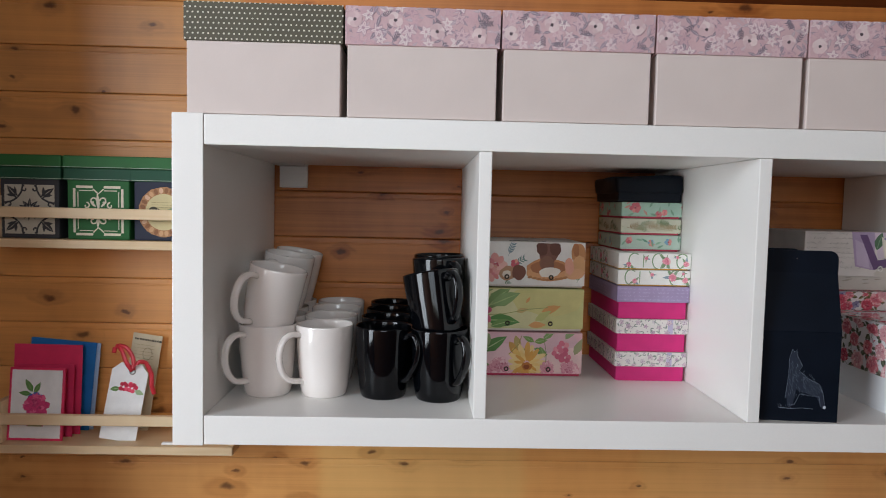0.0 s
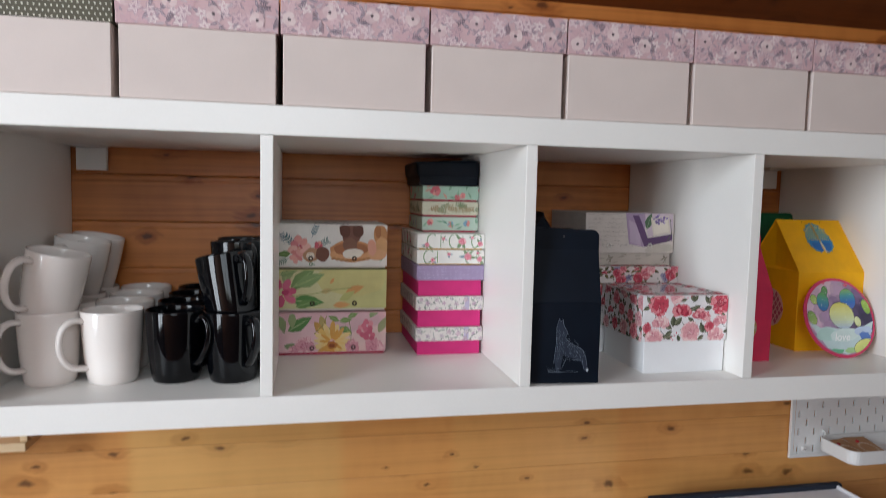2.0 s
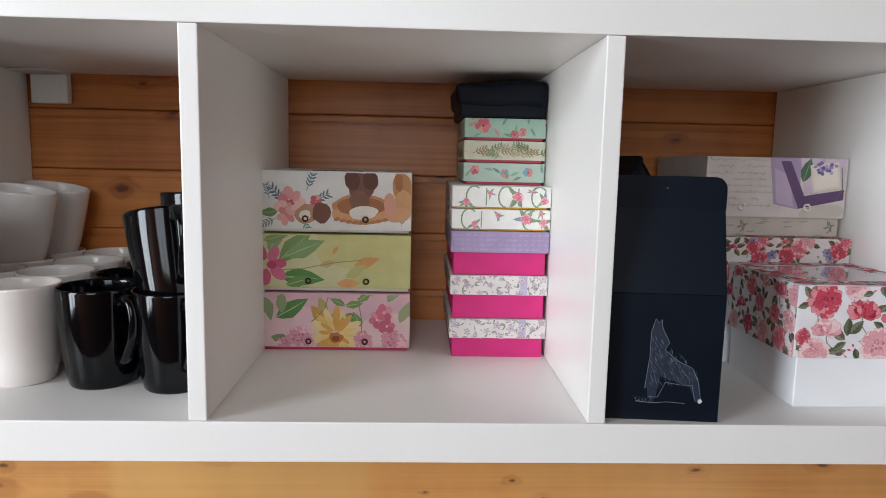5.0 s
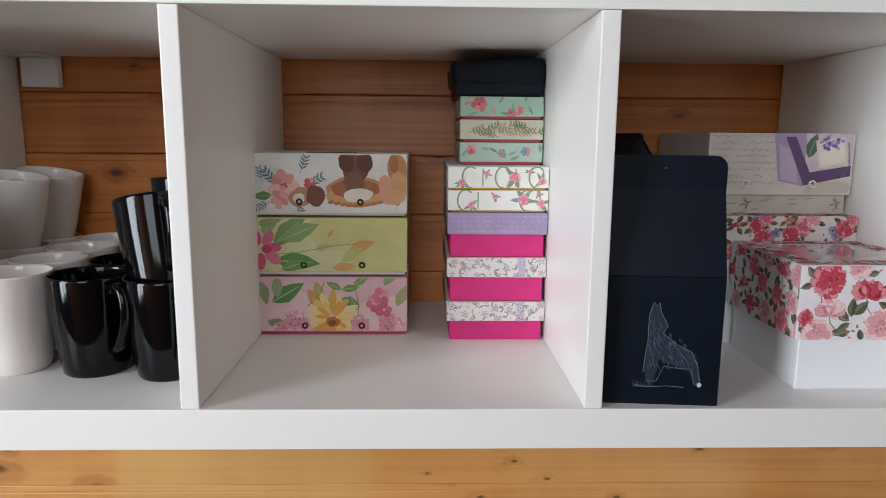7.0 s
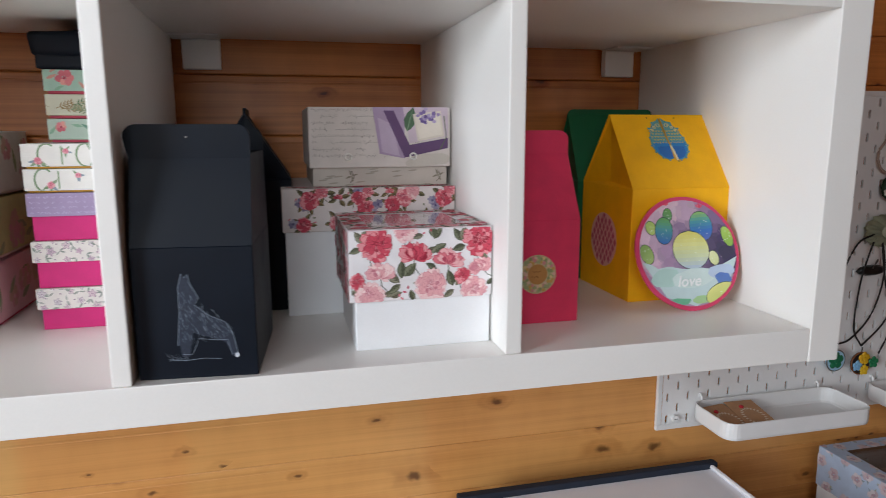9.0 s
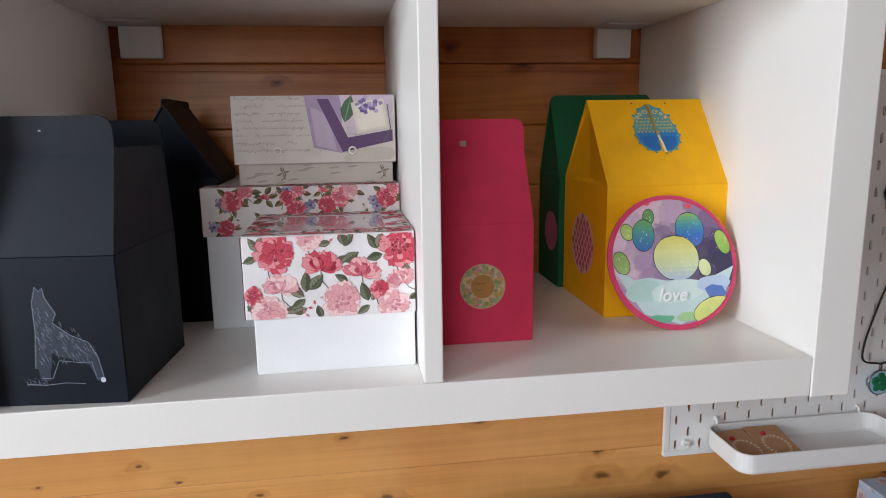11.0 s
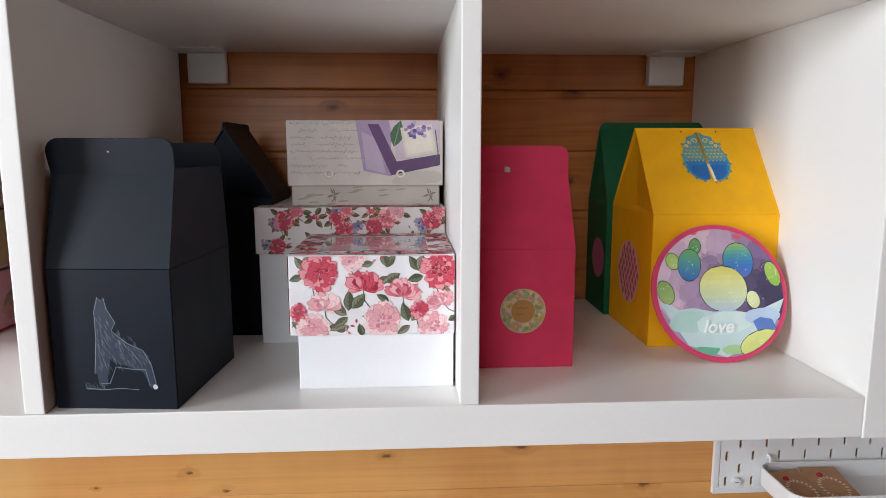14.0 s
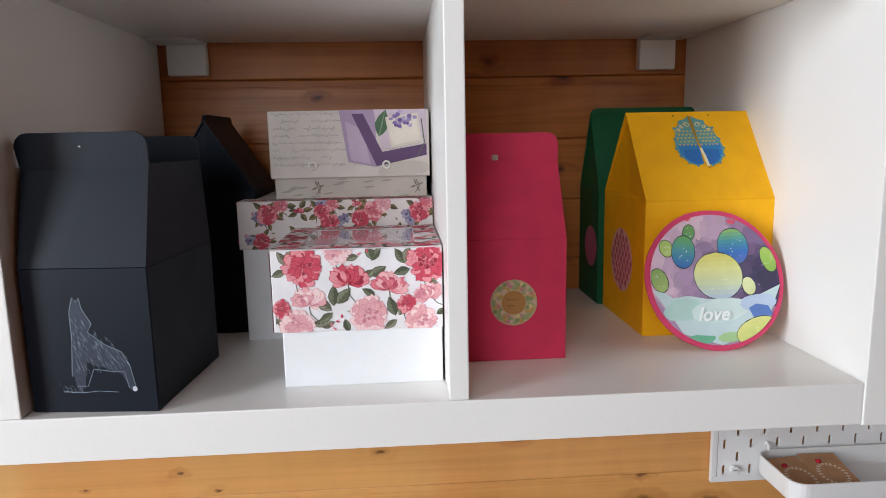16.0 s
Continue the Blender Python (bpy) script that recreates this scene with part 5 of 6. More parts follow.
def tin(label, x0, x1, base, seed):
    zb = 1.5362
    t = thing("decorated_box", label, "box", ((x0 + x1) / 2, 0.311, zb), group="green-lidded boxes")
    w = (x1 - x0) / 2
    part("body", block(-w, w, 0, 0.074, 0, 0.1, 0.002, seg=2), paper(base), t)
    lid = part("lid", block(-w - 0.005, w + 0.005, -0.003, 0.076, 0.098, 0.118, 0.002, seg=2), paper("1c4a34"), t, "dark green lid")
    part("lid_top", block(-w - 0.006, w + 0.006, -0.004, 0.0765, 0.1185, 0.139, 0.003, seg=2), paper("2a6232"), lid, "brighter green upper lid")
    for z in (0.0995, 0.1195):
        part("worn_edge", block(-w - 0.0055, w + 0.0055, -0.0046, -0.0034, z, z + 0.0009), paper("9fb09c"), lid, "pale worn edge")
    random.seed(seed)
    P = Print((0, 0, 0.048), (1, 0, 0), (0, 0, 1), 0, 0, 0.0004, 0.08)
    C = "d8d2bb"
    scroll = lambda x, y, r, a0, turn, width, col: P.stroke([(x + r * (1 - q / 22) * math.cos(a0 + turn * q / 3.0), y + r * (1 - q / 22) * math.sin(a0 + turn * q / 3.0)) for q in range(17)], width, col)
    if seed == 1:
        P.poly([(-0.041, -0.041), (0.041, -0.041), (0.041, 0.041), (-0.041, 0.041)], "b3ae9e")
        for sx in (-1, 1):
            for sy in (-1, 1):
                # an arched band and a toothed leaf in every corner
                P.stroke([(sx * (0.041 - 0.03 * math.cos(q)), sy * (0.041 - 0.03 * math.sin(q))) for q in [k * 1.571 / 9 for k in range(10)]], 0.003, base)
                P.leaf(sx * 0.019, sy * 0.019, 0.027, math.atan2(sy, sx), base, "b3ae9e", 0.42)
                for q in (0.35, -0.35):
                    P.leaf(sx * 0.023, sy * 0.023, 0.015, math.atan2(sy, sx) + q * 2, base, None, 0.4)
                scroll(sx * 0.008, sy * 0.034, 0.0055, 1.57 * sy, -sx * sy, 0.0026, base)
                scroll(sx * 0.034, sy * 0.008, 0.0055, 0 if sx > 0 else 3.14, sx * sy, 0.0026, base)
        for k in range(10):
            P.leaf(0, 0, 0.019, k * math.pi / 5 + 0.31, base, "8f8c80", 0.34)
        for k in range(5):
            P.leaf(0, -0.002, 0.010, 0.4 + k * 0.58, "b3ae9e", None, 0.36)
    elif seed == 2:
        # a double frame, notched at the middle of each side, round a cross of scrolls
        for q, w in ((0.0395, 0.0042), (0.0335, 0.0014)):
            for sx in (-1, 1):
                for sy in (-1, 1):
                    P.stroke([(sx * q, sy * 0.006), (sx * q, sy * q * 0.93)], w, C)
                    P.stroke([(sx * 0.009, sy * q), (sx * q * 0.93, sy * q)], w, C)
        for sx in (-1, 1):
            for sy in (-1, 1):
                P.stroke([(0, sy * 0.028), (sx * 0.009, sy * 0.0365)], 0.002, C)
                scroll(sx * 0.0085, sy * 0.0165, 0.0062, 3.14 if sx > 0 else 0, -sx * sy, 0.0024, C)
                scroll(sx * 0.0195, sy * 0.0085, 0.0056, 1.57 * sy, sx * sy, 0.0024, C)
                P.leaf(sx * 0.004, sy * 0.006, 0.014, math.atan2(sy * 1.0, sx * 0.9), C, None, 0.3)
        for k in range(4):
            P.leaf(0, 0, 0.031 if k % 2 else 0.022, k * math.pi / 2, C, None, 0.2)
    else:
        P.ellipse(0, 0, 0.042, 0.042, "a97a52", 0, 30, 0.02)
        for k in range(26):
            a = 2 * math.pi * k / 26
            P.ellipse(0.036 * math.cos(a), 0.036 * math.sin(a), 0.005, 0.0035, random.choice(("c59a70", "8a5c3c", "d0a98a")), a, 10)
        P.ellipse(0, 0, 0.0305, 0.0305, "c8b98c", 0, 28)
        for j in range(9):
            P.stroke([(-0.02 + 0.003 * m, 0.016 - 0.004 * j) for m in range(13)], 0.0006, "9a8a60")
        P.ellipse(-0.013, 0.0, 0.013, 0.007, "4b4638", -0.5, 12, 0.1)
        P.ellipse(0.012, 0.0, 0.011, 0.007, "8f9a78", 0.4, 12, 0.1)
    P.done(t, "ornamental front panel", "front_panel")


tin("charcoal box with a cream ornament and green lid", -0.398, -0.302, "35363a", 1)
tin("green box with a cream ornament and green lid", -0.288, -0.186, "23602f", 2)
tin("navy box with a round motif and green lid", -0.178, -0.080, "23273a", 3)


def sheet_card(name, label, cat, x0, x1, y, z1, color, tilt=0.0, lean=-6.0, thick=0.0016):
    e = new(name)
    e.empty_display_size = 0.02
    e.matrix_world = pose((x0 + x1) / 2, y, 1.1902, lean, tilt, 0)
    tagged(e, label, cat, "cards on the ledge")
    w, h = (x1 - x0) / 2, z1 - 1.1902
    part("sheet", block(-w, w, 0, thick, 0, h, 0.0003), paper(color), e)
    return e, w, h


sheet_card("greeting_card", "blue card standing behind pink ones", "card", -0.401, -0.286, 0.368, 1.352, "1f6fb4", 4.5, -3)
sheet_card("greeting_card", "pale blue card edge behind the blue card", "card", -0.398, -0.281, 0.374, 1.351, "9fb7d6", 4.8, -2)
sheet_card("greeting_card", "large bright pink card", "card", -0.409, -0.291, 0.348, 1.347, "d8335f", 0.5, -4)
sheet_card("greeting_card", "bright pink card of middle size", "card", -0.396, -0.297, 0.333, 1.315, "cf2f5c", 0, -5)
c, cw, chh = sheet_card("greeting_card", "white card with a painted berry bunch, pink edge", "card", -0.396, -0.303, 0.312, 1.314, "d8335f", 0.5, -6, 0.003)
random.seed(17)
P = Print((-cw + 0.004, 0, 0.004), (1, 0, 0), (0, 0, 1), 2 * cw - 0.008, chh - 0.008)
P.poly([(0, 0), (P.w, 0), (P.w, P.h), (0, P.h)], "e3e5e4")
for x, y, l, a in ((0.036, 0.078, 0.026, 2.1), (0.038, 0.076, 0.022, 1.0), (0.034, 0.074, 0.022, 2.9)):
    P.leaf(x, y, l, a, "5d8a4a", "86a872", 0.42)
for x, y in ((0.034, 0.07), (0.042, 0.073), (0.05, 0.069)):
    P.ellipse(x, y, 0.006, 0.0055, "4a5fae", 0, 12, 0.06)
P.peony(0.043, 0.055, 0.021, "e06a94", "cf3f76", "a82f60")
P.poly([(0.028, 0.02), (0.056, 0.02), (0.058, 0.05), (0.026, 0.05)], "c76a8c")
P.poly([(0.03, 0.02), (0.054, 0.02), (0.054, 0.026), (0.03, 0.026)], "8f8a5c")
P.done(c, "painted berries and leaves", "picture")


def bookmarks():
    e = new("paper_strip")
    e.empty_display_size = 0.02
    e.matrix_world = pose(-0.208, 0.37, 1.1902, -3, 8, 0)
    tagged(e, "beige printed paper strip behind the tag", "bookmark")
    part("sheet", block(-0.026, 0.026, 0, 0.001, 0, 0.175, 0.0002), paper("cbbfa2"), e)
    P = Print((-0.026, 0, 0), (1, 0, 0), (0, 0, 1), 0.052, 0.175)
    random.seed(3)
    x = 0.004
    while x < 0.048:
        w = random.uniform(0.002, 0.005)
        P.poly([(x, 0.163), (x + w, 0.163), (x + w, 0.1665), (x, 0.1665)], "4b463c")
        x += w + 0.0012
    for j in range(7):
        P.stroke([(0.005 + 0.004 * m, 0.155 - 0.006 * j) for m in range(10)], 0.0006, "a39878")
    P.stroke([(0.03 + 0.008 * math.cos(q / 2), 0.14 + 0.011 * math.sin(q / 2)) for q in range(13)], 0.0009, "8a8068")
    P.done(e)
    t = new("gift_tag")
    t.empty_display_size = 0.02
    t.matrix_world = pose(-0.213, 0.318, 1.1902, -8, 8, 0)
    tagged(t, "white gift tag with a painted flower and red ribbon", "tag")
    h, w = 0.132, 0.031
    part("sheet", prism([(-w, 0), (w, 0), (w, h - 0.013), (w - 0.013, h), (-w + 0.013, h), (-w, h - 0.013)], "y", 0, 0.0016), paper("e7e7e6"), t)
    P = Print((0, 0, 0), (1, 0, 0), (0, 0, 1), 0, 0, 0.0003, 1.0)
    for x, a, c in ((-0.012, 3.4, "5f7f45"), (0.014, -0.4, "9db58a")):
        P.leaf(x, 0.088, 0.017, a, c, "a9bd92", 0.55)
    for x in (-0.006, 0.003, 0.009):
        P.petals(x, 0.092, 0.009, ["d2264a", "e8506c", "b81f3d"], 5)
        P.ellipse(x, 0.091, 0.002, 0.002, "f3dfe2", 0, 8)
    P.done(t, "painted red flower", "picture")
    part("eyelet", tube([(0.004 + 0.0045 * math.cos(k * 0.45), -0.0006, 0.119 + 0.0045 * math.sin(k * 0.45)) for k in range(14)], 0.0012, n=6, side=(0, 1, 0), closed=True), METAL, t, "", True)
    RIB = surface("red_ribbon", "c22e3a", 0.35, 0.15, 60, 900, 0.05)
    for pts in (((0.004, -0.002, 0.12), (-0.008, -0.006, 0.135), (-0.02, -0.004, 0.153), (-0.034, 0.004, 0.158), (-0.036, 0.006, 0.145)),
                ((0.004, -0.002, 0.12), (0.012, -0.008, 0.136), (0.024, -0.004, 0.138), (0.036, 0.0, 0.12), (0.04, 0.002, 0.1), (0.046, 0.006, 0.085)),
                ((-0.028, 0.0, 0.16), (-0.012, -0.004, 0.158), (0.002, -0.004, 0.142), (0.006, -0.003, 0.122))):
        part("ribbon", tube(curve(pts, 20), 0.0004, 0.0042, 6, side=(0.4, 0, 1)), RIB, t, "sheer red ribbon", True)


bookmarks()


# ---- perforated boards with trays and jewellery ----
def pegboard(x0, nx, nz, z0):
    """White steel board with staggered upright slots, open right through."""
    t = thing("pegboard", "white metal pegboard with staggered upright slots", "pegboard", (x0, 0.379, z0), group="pegboards")
    c, th = 0.02, 0.004
    bm = bmesh.new()
    oct_ = [(-0.0025, -0.0055), (-0.0012, -0.0075), (0.0012, -0.0075), (0.0025, -0.0055), (0.0025, 0.0055), (0.0012, 0.0075), (-0.0012, 0.0075), (-0.0025, 0.0055)]
    sq = [(-0.01, -0.0055), (-0.01, -0.01), (0.01, -0.01), (0.01, -0.0055), (0.01, 0.0055), (0.01, 0.01), (-0.01, 0.01), (-0.01, 0.0055)]
    for j in range(nz):
        for i in range(nx):
            cx, cz = (i + 0.5) * c, (j + 0.5) * c
            if (i + j) % 2:
                bm.faces.new([bm.verts.new((cx + a * 0.01, 0, cz + b * 0.01)) for a, b in ((-1, -1), (1, -1), (1, 1), (-1, 1))])
                continue
            A = [bm.verts.new((cx + x, 0, cz + z)) for x, z in sq]
            B = [bm.verts.new((cx + x, 0, cz + z)) for x, z in oct_]
            C = [bm.verts.new((cx + x, th, cz + z)) for x, z in oct_]
            for k in range(8):
                q = (k + 1) % 8
                bm.faces.new((A[k], A[q], B[q], B[k]))
                bm.faces.new((B[k], B[q], C[q], C[k]))
    bmesh.ops.remove_doubles(bm, verts=bm.verts[:], dist=0.0001)
    m = 0.009
    W, H = nx * c, nz * c
    part("perforated_sheet", bm, WHITE_METAL, t)
    for q in ((-m, W + m, -m, -0.0002), (-m, W + m, H + 0.0002, H + m), (-m, -0.0002, 0, H), (W + 0.0002, W + m, 0, H)):
        part("rim", block(q[0], q[1], -0.0002, th + 0.003, q[2], q[3], 0.0012, seg=2), WHITE_METAL, t)
    return t


pegboard(1.494, 27, 28, 1.048)
pegboard(2.054, 20, 28, 1.046)


def rounded(w, d, r, n=6):
    out = []
    for cx, cy, a0 in ((w - r, d - r, 0), (-w + r, d - r, 90), (-w + r, -d + r, 180), (w - r, -d + r, 270)):
        out += [(cx + r * math.cos(radians(a0 + 90 * k / n)), cy + r * math.sin(radians(a0 + 90 * k / n))) for k in range(n + 1)]
    return out


def tray(x, y, z, w, d, h, label):
    t = thing("hanging_tray", label, "tray", (x, y, z), group="hanging trays")
    bm = bmesh.new()
    rings = []
    for dw, zz in ((0.006, 0), (0.0015, 0.002), (0, 0.006), (0, h - 0.001), (0.001, h), (0.002, h), (0.003, h - 0.001), (0.003, 0.006), (0.006, 0.003)):
        rings.append([bm.verts.new((px, py, zz)) for px, py in rounded(w - dw, d - dw, 0.022 - dw)])
    n = len(rings[0])
    for a, b in zip(rings, rings[1:]):
        for k in range(n):
            bm.faces.new((a[k], a[(k + 1) % n], b[(k + 1) % n], b[k]))
    bm.faces.new(rings[0][::-1])
    bm.faces.new(rings[-1])
    bmesh.ops.recalc_face_normals(bm, faces=bm.faces[:])
    part("shell", bm, WHITE_METAL, t)
    for s in (-1, 1):
        part("hook", tube(curve([(s * (w - 0.022), d - 0.001, h - 0.004), (s * (w - 0.022), d + 0.001, h + 0.006), (s * (w - 0.022), d + 0.006, h + 0.008), (s * (w - 0.022), d + 0.008, h + 0.002)], 10), 0.0022), WHITE_METAL, t, "", True)
    return t


tray(1.687, 0.3205, 1.06, 0.1425, 0.0515, 0.031, "shallow white hanging tray holding kraft earring cards")
tray(2.05, 0.3205, 1.06, 0.1425, 0.0515, 0.031, "shallow empty white hanging tray")

KRAFT = surface("kraft_card", "b88a62", 0.75, 0.1, 60, 900, 0.12)
for x, y, rz in ((1.5805, 0.318, 8), (1.629, 0.321, -2)):
    e = new("earring_card")
    e.matrix_world = pose(x, y, 1.0765 if rz > 0 else 1.0785, 9, 0, rz)
    tagged(e, "kraft earring card with a white ring and red stone", "earring card", "earring cards")
    part("sheet", block(-0.027, 0.027, -0.042, 0.042, 0, 0.001, 0.0003), KRAFT, e)
    P = Print((0, 0, 0.001), (1, 0, 0), (0, 1, 0), 0, 0, 0.0003, 1.0)
    for k in range(22):
        a = 2 * math.pi * k / 22
        P.ellipse(0.018 * math.cos(a), -0.005 + 0.022 * math.sin(a), 0.0027, 0.0019, "e0d0bb", a, 8)
    for k in range(16):
        a = 2 * math.pi * k / 16
        P.ellipse(0.0145 * math.cos(a), -0.005 + 0.0185 * math.sin(a), 0.0009, 0.0009, "cdb498", a, 6)
    P.done(e)
    part("red_stone", lathe([(0, 0.0035), (0.003, 0.003), (0.0042, 0.0012), (0.0038, 0.0)], 12), paper("b8232f", 0.25), e, "", True).location = (-0.006, 0.022, 0.0012)

CORD = surface("black_cord", "171412", 0.7, 0.1, 100, 1500, 0.1)


def screw():
    t = thing("wall_screw", "white round wall fixing of the pegboard", "screw", (1.518, 0.379, 1.060))
    part("head", tube([(0, -0.007, 0), (0, -0.0003, 0)], 0.0058, n=16), WHITE_METAL, t)
    part("slot", block(-0.003, 0.003, -0.0075, -0.0072, -0.0006, 0.0006), paper("777777"), t)


screw()


def flower_bits(parent, spots, name="flower"):
    for x, z, r, c in spots:
        bm = bmesh.new()
        for k in range(5):
            a = 2 * math.pi * k / 5 + 0.3
            merge(bm, lathe_at((x + r * 0.55 * math.cos(a), -0.004, z + r * 0.55 * math.sin(a)), r * 0.42, 0.002))
        merge(bm, lathe_at((x, -0.0052, z), r * 0.3, 0.002))
        part(name, bm, paper(c, 0.4), parent)


def lathe_at(p, r, h):
    bm = lathe([(0, h), (r * 0.7, h * 0.8), (r, 0), (0, 0)], 10)
    bmesh.ops.transform(bm, matrix=pose(*p, 90, 0, 0), verts=bm.verts[:])
    return bm


def necklace(label, px, pz, pr, pend, loops, flowers):
    t = thing("necklace", label, "necklace", (px, 0.368, pz), group="hanging necklaces")
    for pts in loops:
        part("cord", tube(curve([(x - px, dy, z - pz) for x, dy, z in pts], 40), 0.0016, n=6), CORD, t, "", True)
    part("pendant", lathe_at_flat(pr), paper(pend, 0.3), t)
    ring = [(pr * math.cos(q), -0.003, pr * math.sin(q)) for q in [k * math.pi / 12 for k in range(24)]]
    part("bezel", tube(ring, 0.0014, n=6, side=(0, 1, 0), closed=True), METAL if pend[0] != "1" else paper("7d4a28"), t, "", True)
    part("bail", tube([(0, -0.002, pr), (0, -0.003, pr + 0.006), (0.001, -0.002, pr + 0.01)], 0.0014), METAL, t)
    flower_bits(t, flowers)


def lathe_at_flat(r):
    bm = lathe([(0, 0.004), (r * 0.96, 0.004), (r, 0.002), (r, 0.0), (0, 0.0)], 28)
    bmesh.ops.transform(bm, matrix=pose(0, 0, 0, 90, 0, 0), verts=bm.verts[:])
    return bm


necklace("round pendant with a green flower on black cord", 1.833, 1.141, 0.0195, "9cc3d8",
         [((1.833, 0, 1.17), (1.80, 0, 1.185), (1.818, -0.002, 1.27), (1.85, -0.004, 1.35), (1.888, -0.006, 1.372)), ((1.833, 0, 1.17), (1.865, 0, 1.18), (1.905, 0, 1.225), (1.918, -0.004, 1.30), (1.9, -0.006, 1.372))], [(0, 0, 0.017, "18704a")])
necklace("dark oval pendant with small coloured flowers on black cord", 1.889, 1.131, 0.0205, "1c1a1c",
         [((1.889, 0, 1.163), (1.868, 0, 1.20), (1.872, 0, 1.28), (1.882, -0.004, 1.34), (1.892, -0.006, 1.372)), ((1.889, 0, 1.163), (1.93, 0, 1.20), (1.945, 0, 1.235), (1.925, -0.002, 1.28), (1.9, -0.006, 1.372)),
          ((1.93, 0, 1.145), (1.95, 0, 1.19), (1.962, 0, 1.26), (1.945, -0.002, 1.33), (1.905, -0.006, 1.372))],
         [(0.006, 0.009, 0.0135, "d8a81c"), (-0.008, -0.004, 0.011, "7fb3d8"), (0.008, -0.013, 0.011, "e0b820"), (0.028, 0.0, 0.012, "1f7a4c")])


def hair_scrunch():
    t = thing("fabric_rosette", "pale green fabric rosette hung on the pegboard", "rosette", (1.908, 0.37, 1.375))
    random.seed(9)
    bm = bmesh.new()
    rings = []
    for q, (r, y) in enumerate(((0.010, -0.012), (0.018, -0.013), (0.027, -0.010), (0.034, -0.004), (0.037, -0.001))):
        rings.append([])
        for k in range(64):
            a, fold = 2 * math.pi * k / 64, math.sin(k * math.pi / 2 + 0.4 * q)
            rr = r * (1 + 0.05 * random.uniform(-1, 1))
            rings[-1].append(bm.verts.new((rr * math.cos(a), y - 0.0035 * fold * min(1, q / 2), 0.8 * rr * math.sin(a))))
    for p, q in zip(rings, rings[1:]):
        for k in range(64):
            bm.faces.new((p[k], p[(k + 1) % 64], q[(k + 1) % 64], q[k]))
    bmesh.ops.solidify(bm, geom=bm.faces[:], thickness=0.0006)
    part("frill", bm, surface("pale_fabric", "b9bda0", 0.9, 0.12, 60, 900, 0.3), t, "", True)
    part("heart", lathe_at((0, -0.012, 0), 0.012, 0.004), surface("pale_fabric_heart", "c4c6ae", 0.9), t, "", True)
    b = thing("brooch", "dark oval brooch hung below the rosette", "brooch", (1.897, 0.372, 1.303))
    bm = lathe_at((0, 0, 0), 0.034, 0.006)
    bmesh.ops.scale(bm, vec=(1, 1, 0.3), verts=bm.verts[:])
    part("plate", bm, BLACK_PLASTIC, b, "", True)
    part("clasp", tube([(-0.004, -0.006, 0.004), (0.0, -0.009, 0.016), (0.006, -0.006, 0.02)], 0.0016), METAL, b, "", True)
    c = thing("flower_pendant", "dark green pendant with red and white flowers", "pendant", (1.917, 0.368, 1.452))
    bm = lathe_at((0, 0, 0), 0.024, 0.006)
    part("plate", bm, paper("26402c"), c, "", True)
    flower_bits(c, [(0, 0.004, 0.011, "c23a3a"), (-0.013, -0.008, 0.008, "e0ddd2"), (0.013, -0.008, 0.008, "dcd8c8"), (0.0, -0.016, 0.007, "5f8a4a")])
    for s in (-1, 1):
        part("loop", tube(curve([(s * 0.006, 0, 0.02), (s * 0.026, 0.004, 0.035), (s * 0.03, 0.006, 0.06), (s * 0.012, 0.008, 0.085)], 16), 0.0022), surface("pale_cord", "a58f80", 0.7), c, "", True)
    for x, z, r in ((1.832, 1.478, 0.012), (1.828, 1.438, 0.016)):
        d = thing("button_pin", "dark grey stone button pin", "pin", (x, 0.374, z), group="dark pins")
        part("stone", lathe_at((0, 0, 0), r, 0.007), surface("dark_stone", "3b3735", 0.6, 0.2, 80), d, "", True)


hair_scrunch()


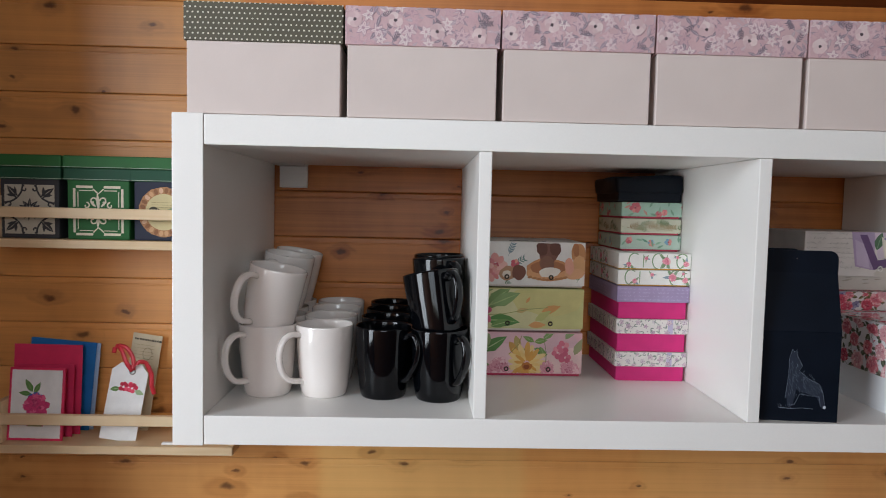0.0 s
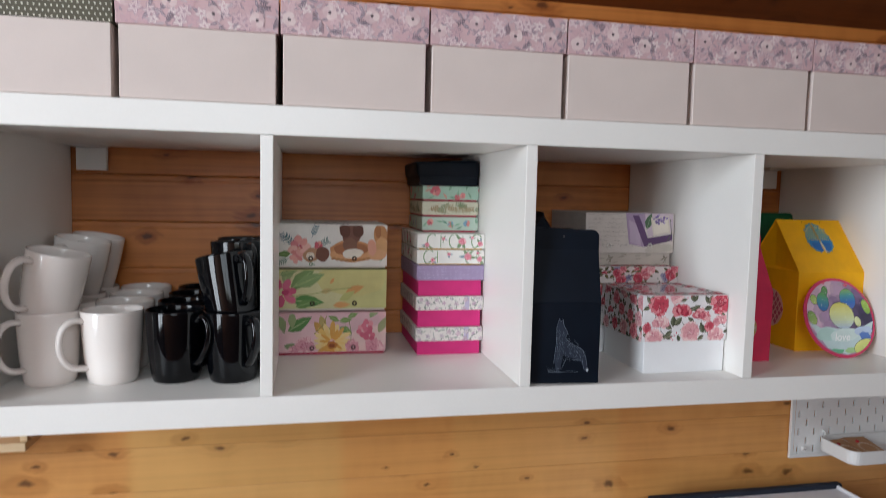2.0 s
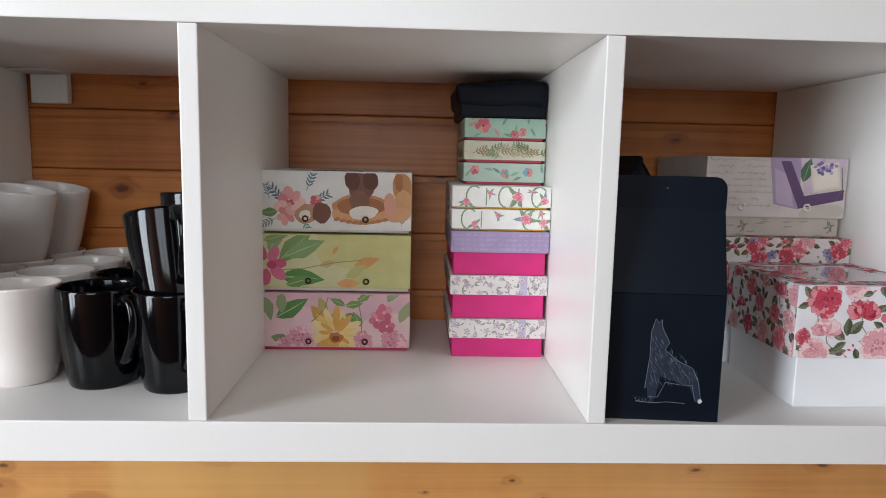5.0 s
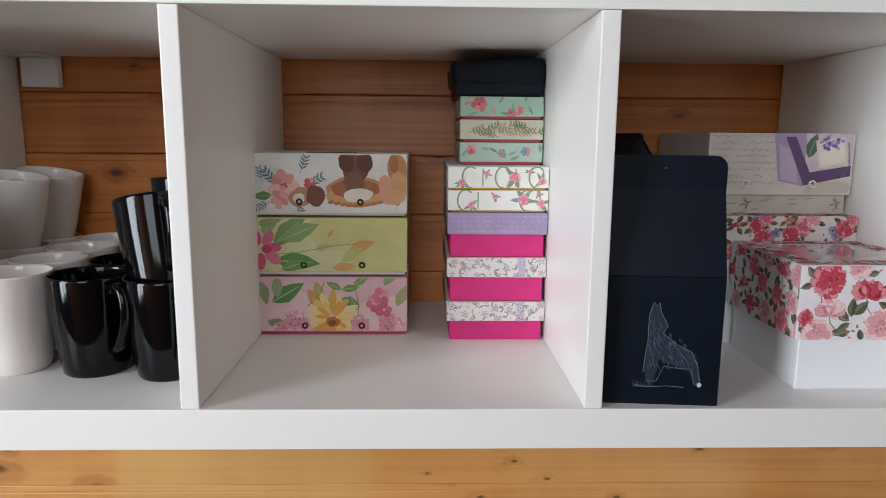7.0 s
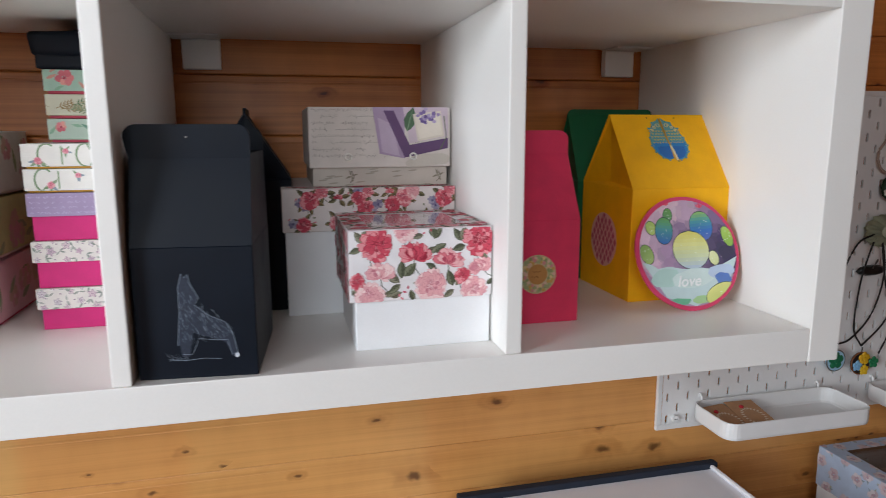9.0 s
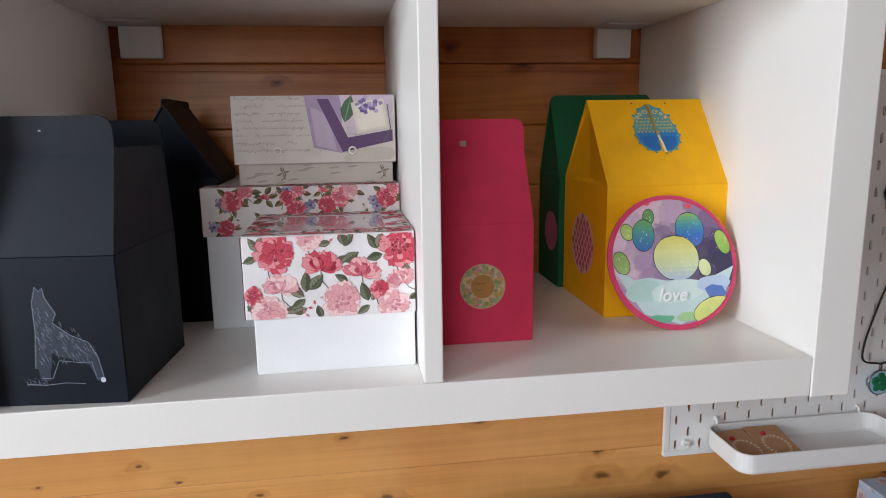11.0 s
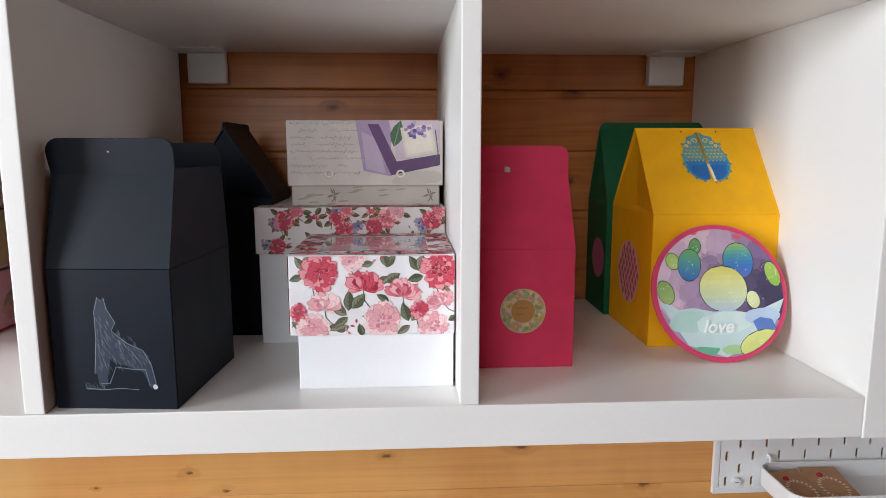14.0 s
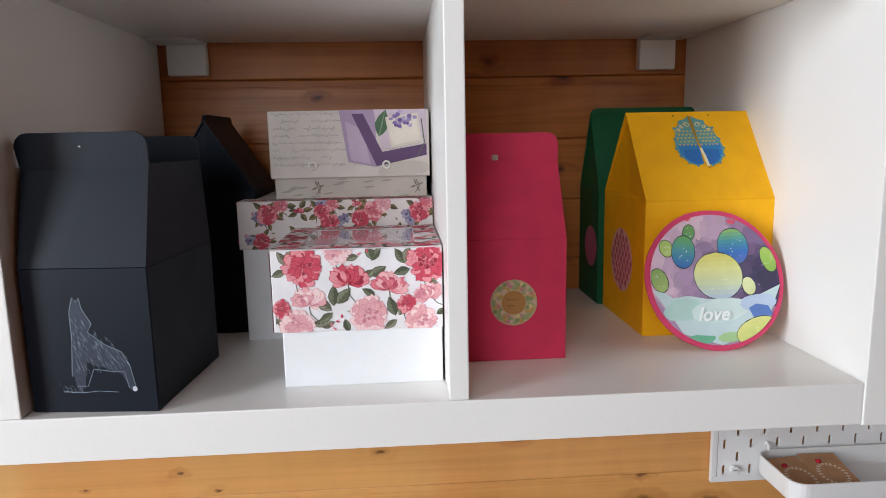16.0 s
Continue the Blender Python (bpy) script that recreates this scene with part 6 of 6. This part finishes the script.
# ---- things on the table ----
def table_things():
    t = thing("floral_box", "pale blue rose-printed box with a window lid", "box", (1.9, 0.13, 0.8705))
    part("body", block(-0.1, 0.1, 0, 0.215, 0, 0.072, 0.001), WHITE_CARD, t)
    lid = part("lid", block(-0.102, 0.102, -0.002, 0.217, 0.045, 0.119, 0.001), paper("b4c2d6"), t)
    random.seed(44)
    for side in ("front", "left", "top"):
        P = Print(*faces_of(-0.102, 0.102, -0.002, 0.217, 0.045, 0.119, side))

        def rosy(x, y, q):
            for d in range(3):
                P.leaf(x, y, 0.016, random.random() * 6.3, random.choice(("8f9aa0", "a3a896", "9aa7b4")), None, 0.4)
            P.petals(x, y, 0.012, ["cdbcc0", "c3adb2", "d6cacc"], 6)
            P.petals(x, y, 0.006, ["b898a0", "cdb0b2"], 5)
        P.scatter(0.036, rosy, 0.3, 7)
        if side == "top":
            P.poly([(0.03, 0.03), (P.w - 0.03, 0.03), (P.w - 0.03, P.h - 0.03), (0.03, P.h - 0.03)], surface("dark_window", "5a4a40", 0.08, 0.1, 20, 300, 0, 0, 0.5))
        P.done(lid)
    t, _ = lidded_box("gift_box", "pink card box under the floral box", 1.79, 2.0, 0.12, 0.35, 0.74, 0.82, 0.87, paper("c0506c"), paper("b9455f"))
    d = thing("black_case", "black plastic case with rounded edges on the table", "case", (0.215, 0.2, 0.74))
    part("body", block(-0.22, 0.22, -0.14, 0.1, 0, 0.235, 0.008, seg=3), BLACK_PLASTIC, d)
    part("lid", block(-0.226, 0.226, -0.145, 0.103, 0.236, 0.256, 0.006, seg=3), BLACK_PLASTIC, d)


table_things()


clip = thing("paper_clip_tag", "small white card scrap lying on the ledge", "card scrap", (-0.118, 0.302, 1.1902))
part("sheet", block(-0.012, 0.012, -0.004, 0.004, 0, 0.004, 0.0012), paper("e6e4e0"), clip)


# ---- boards of the back wall ----
def wall_board(height, groove):
    """A tongued board: rounded lower edge, a shallow bead and a V groove at its upper edge."""
    h, th, g = height - 0.0004, 0.018, groove
    bm = prism([(th, 0), (g, 0), (0.3 * g, 0.0006), (0, 0.002), (0, h - 0.0125), (0.35 * g, h - 0.0118), (0.35 * g, h - 0.0098), (0.0, h - 0.0088), (0.0003, h - 0.0022), (0.4 * g, h - 0.0008), (g, h), (th, h)], "x", -1.6, 3.2)
    return bm


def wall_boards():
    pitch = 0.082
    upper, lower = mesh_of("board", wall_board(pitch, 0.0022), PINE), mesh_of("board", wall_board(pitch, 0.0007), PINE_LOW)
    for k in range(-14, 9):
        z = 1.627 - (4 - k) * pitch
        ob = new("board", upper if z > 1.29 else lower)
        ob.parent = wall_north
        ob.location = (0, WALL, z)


wall_boards()
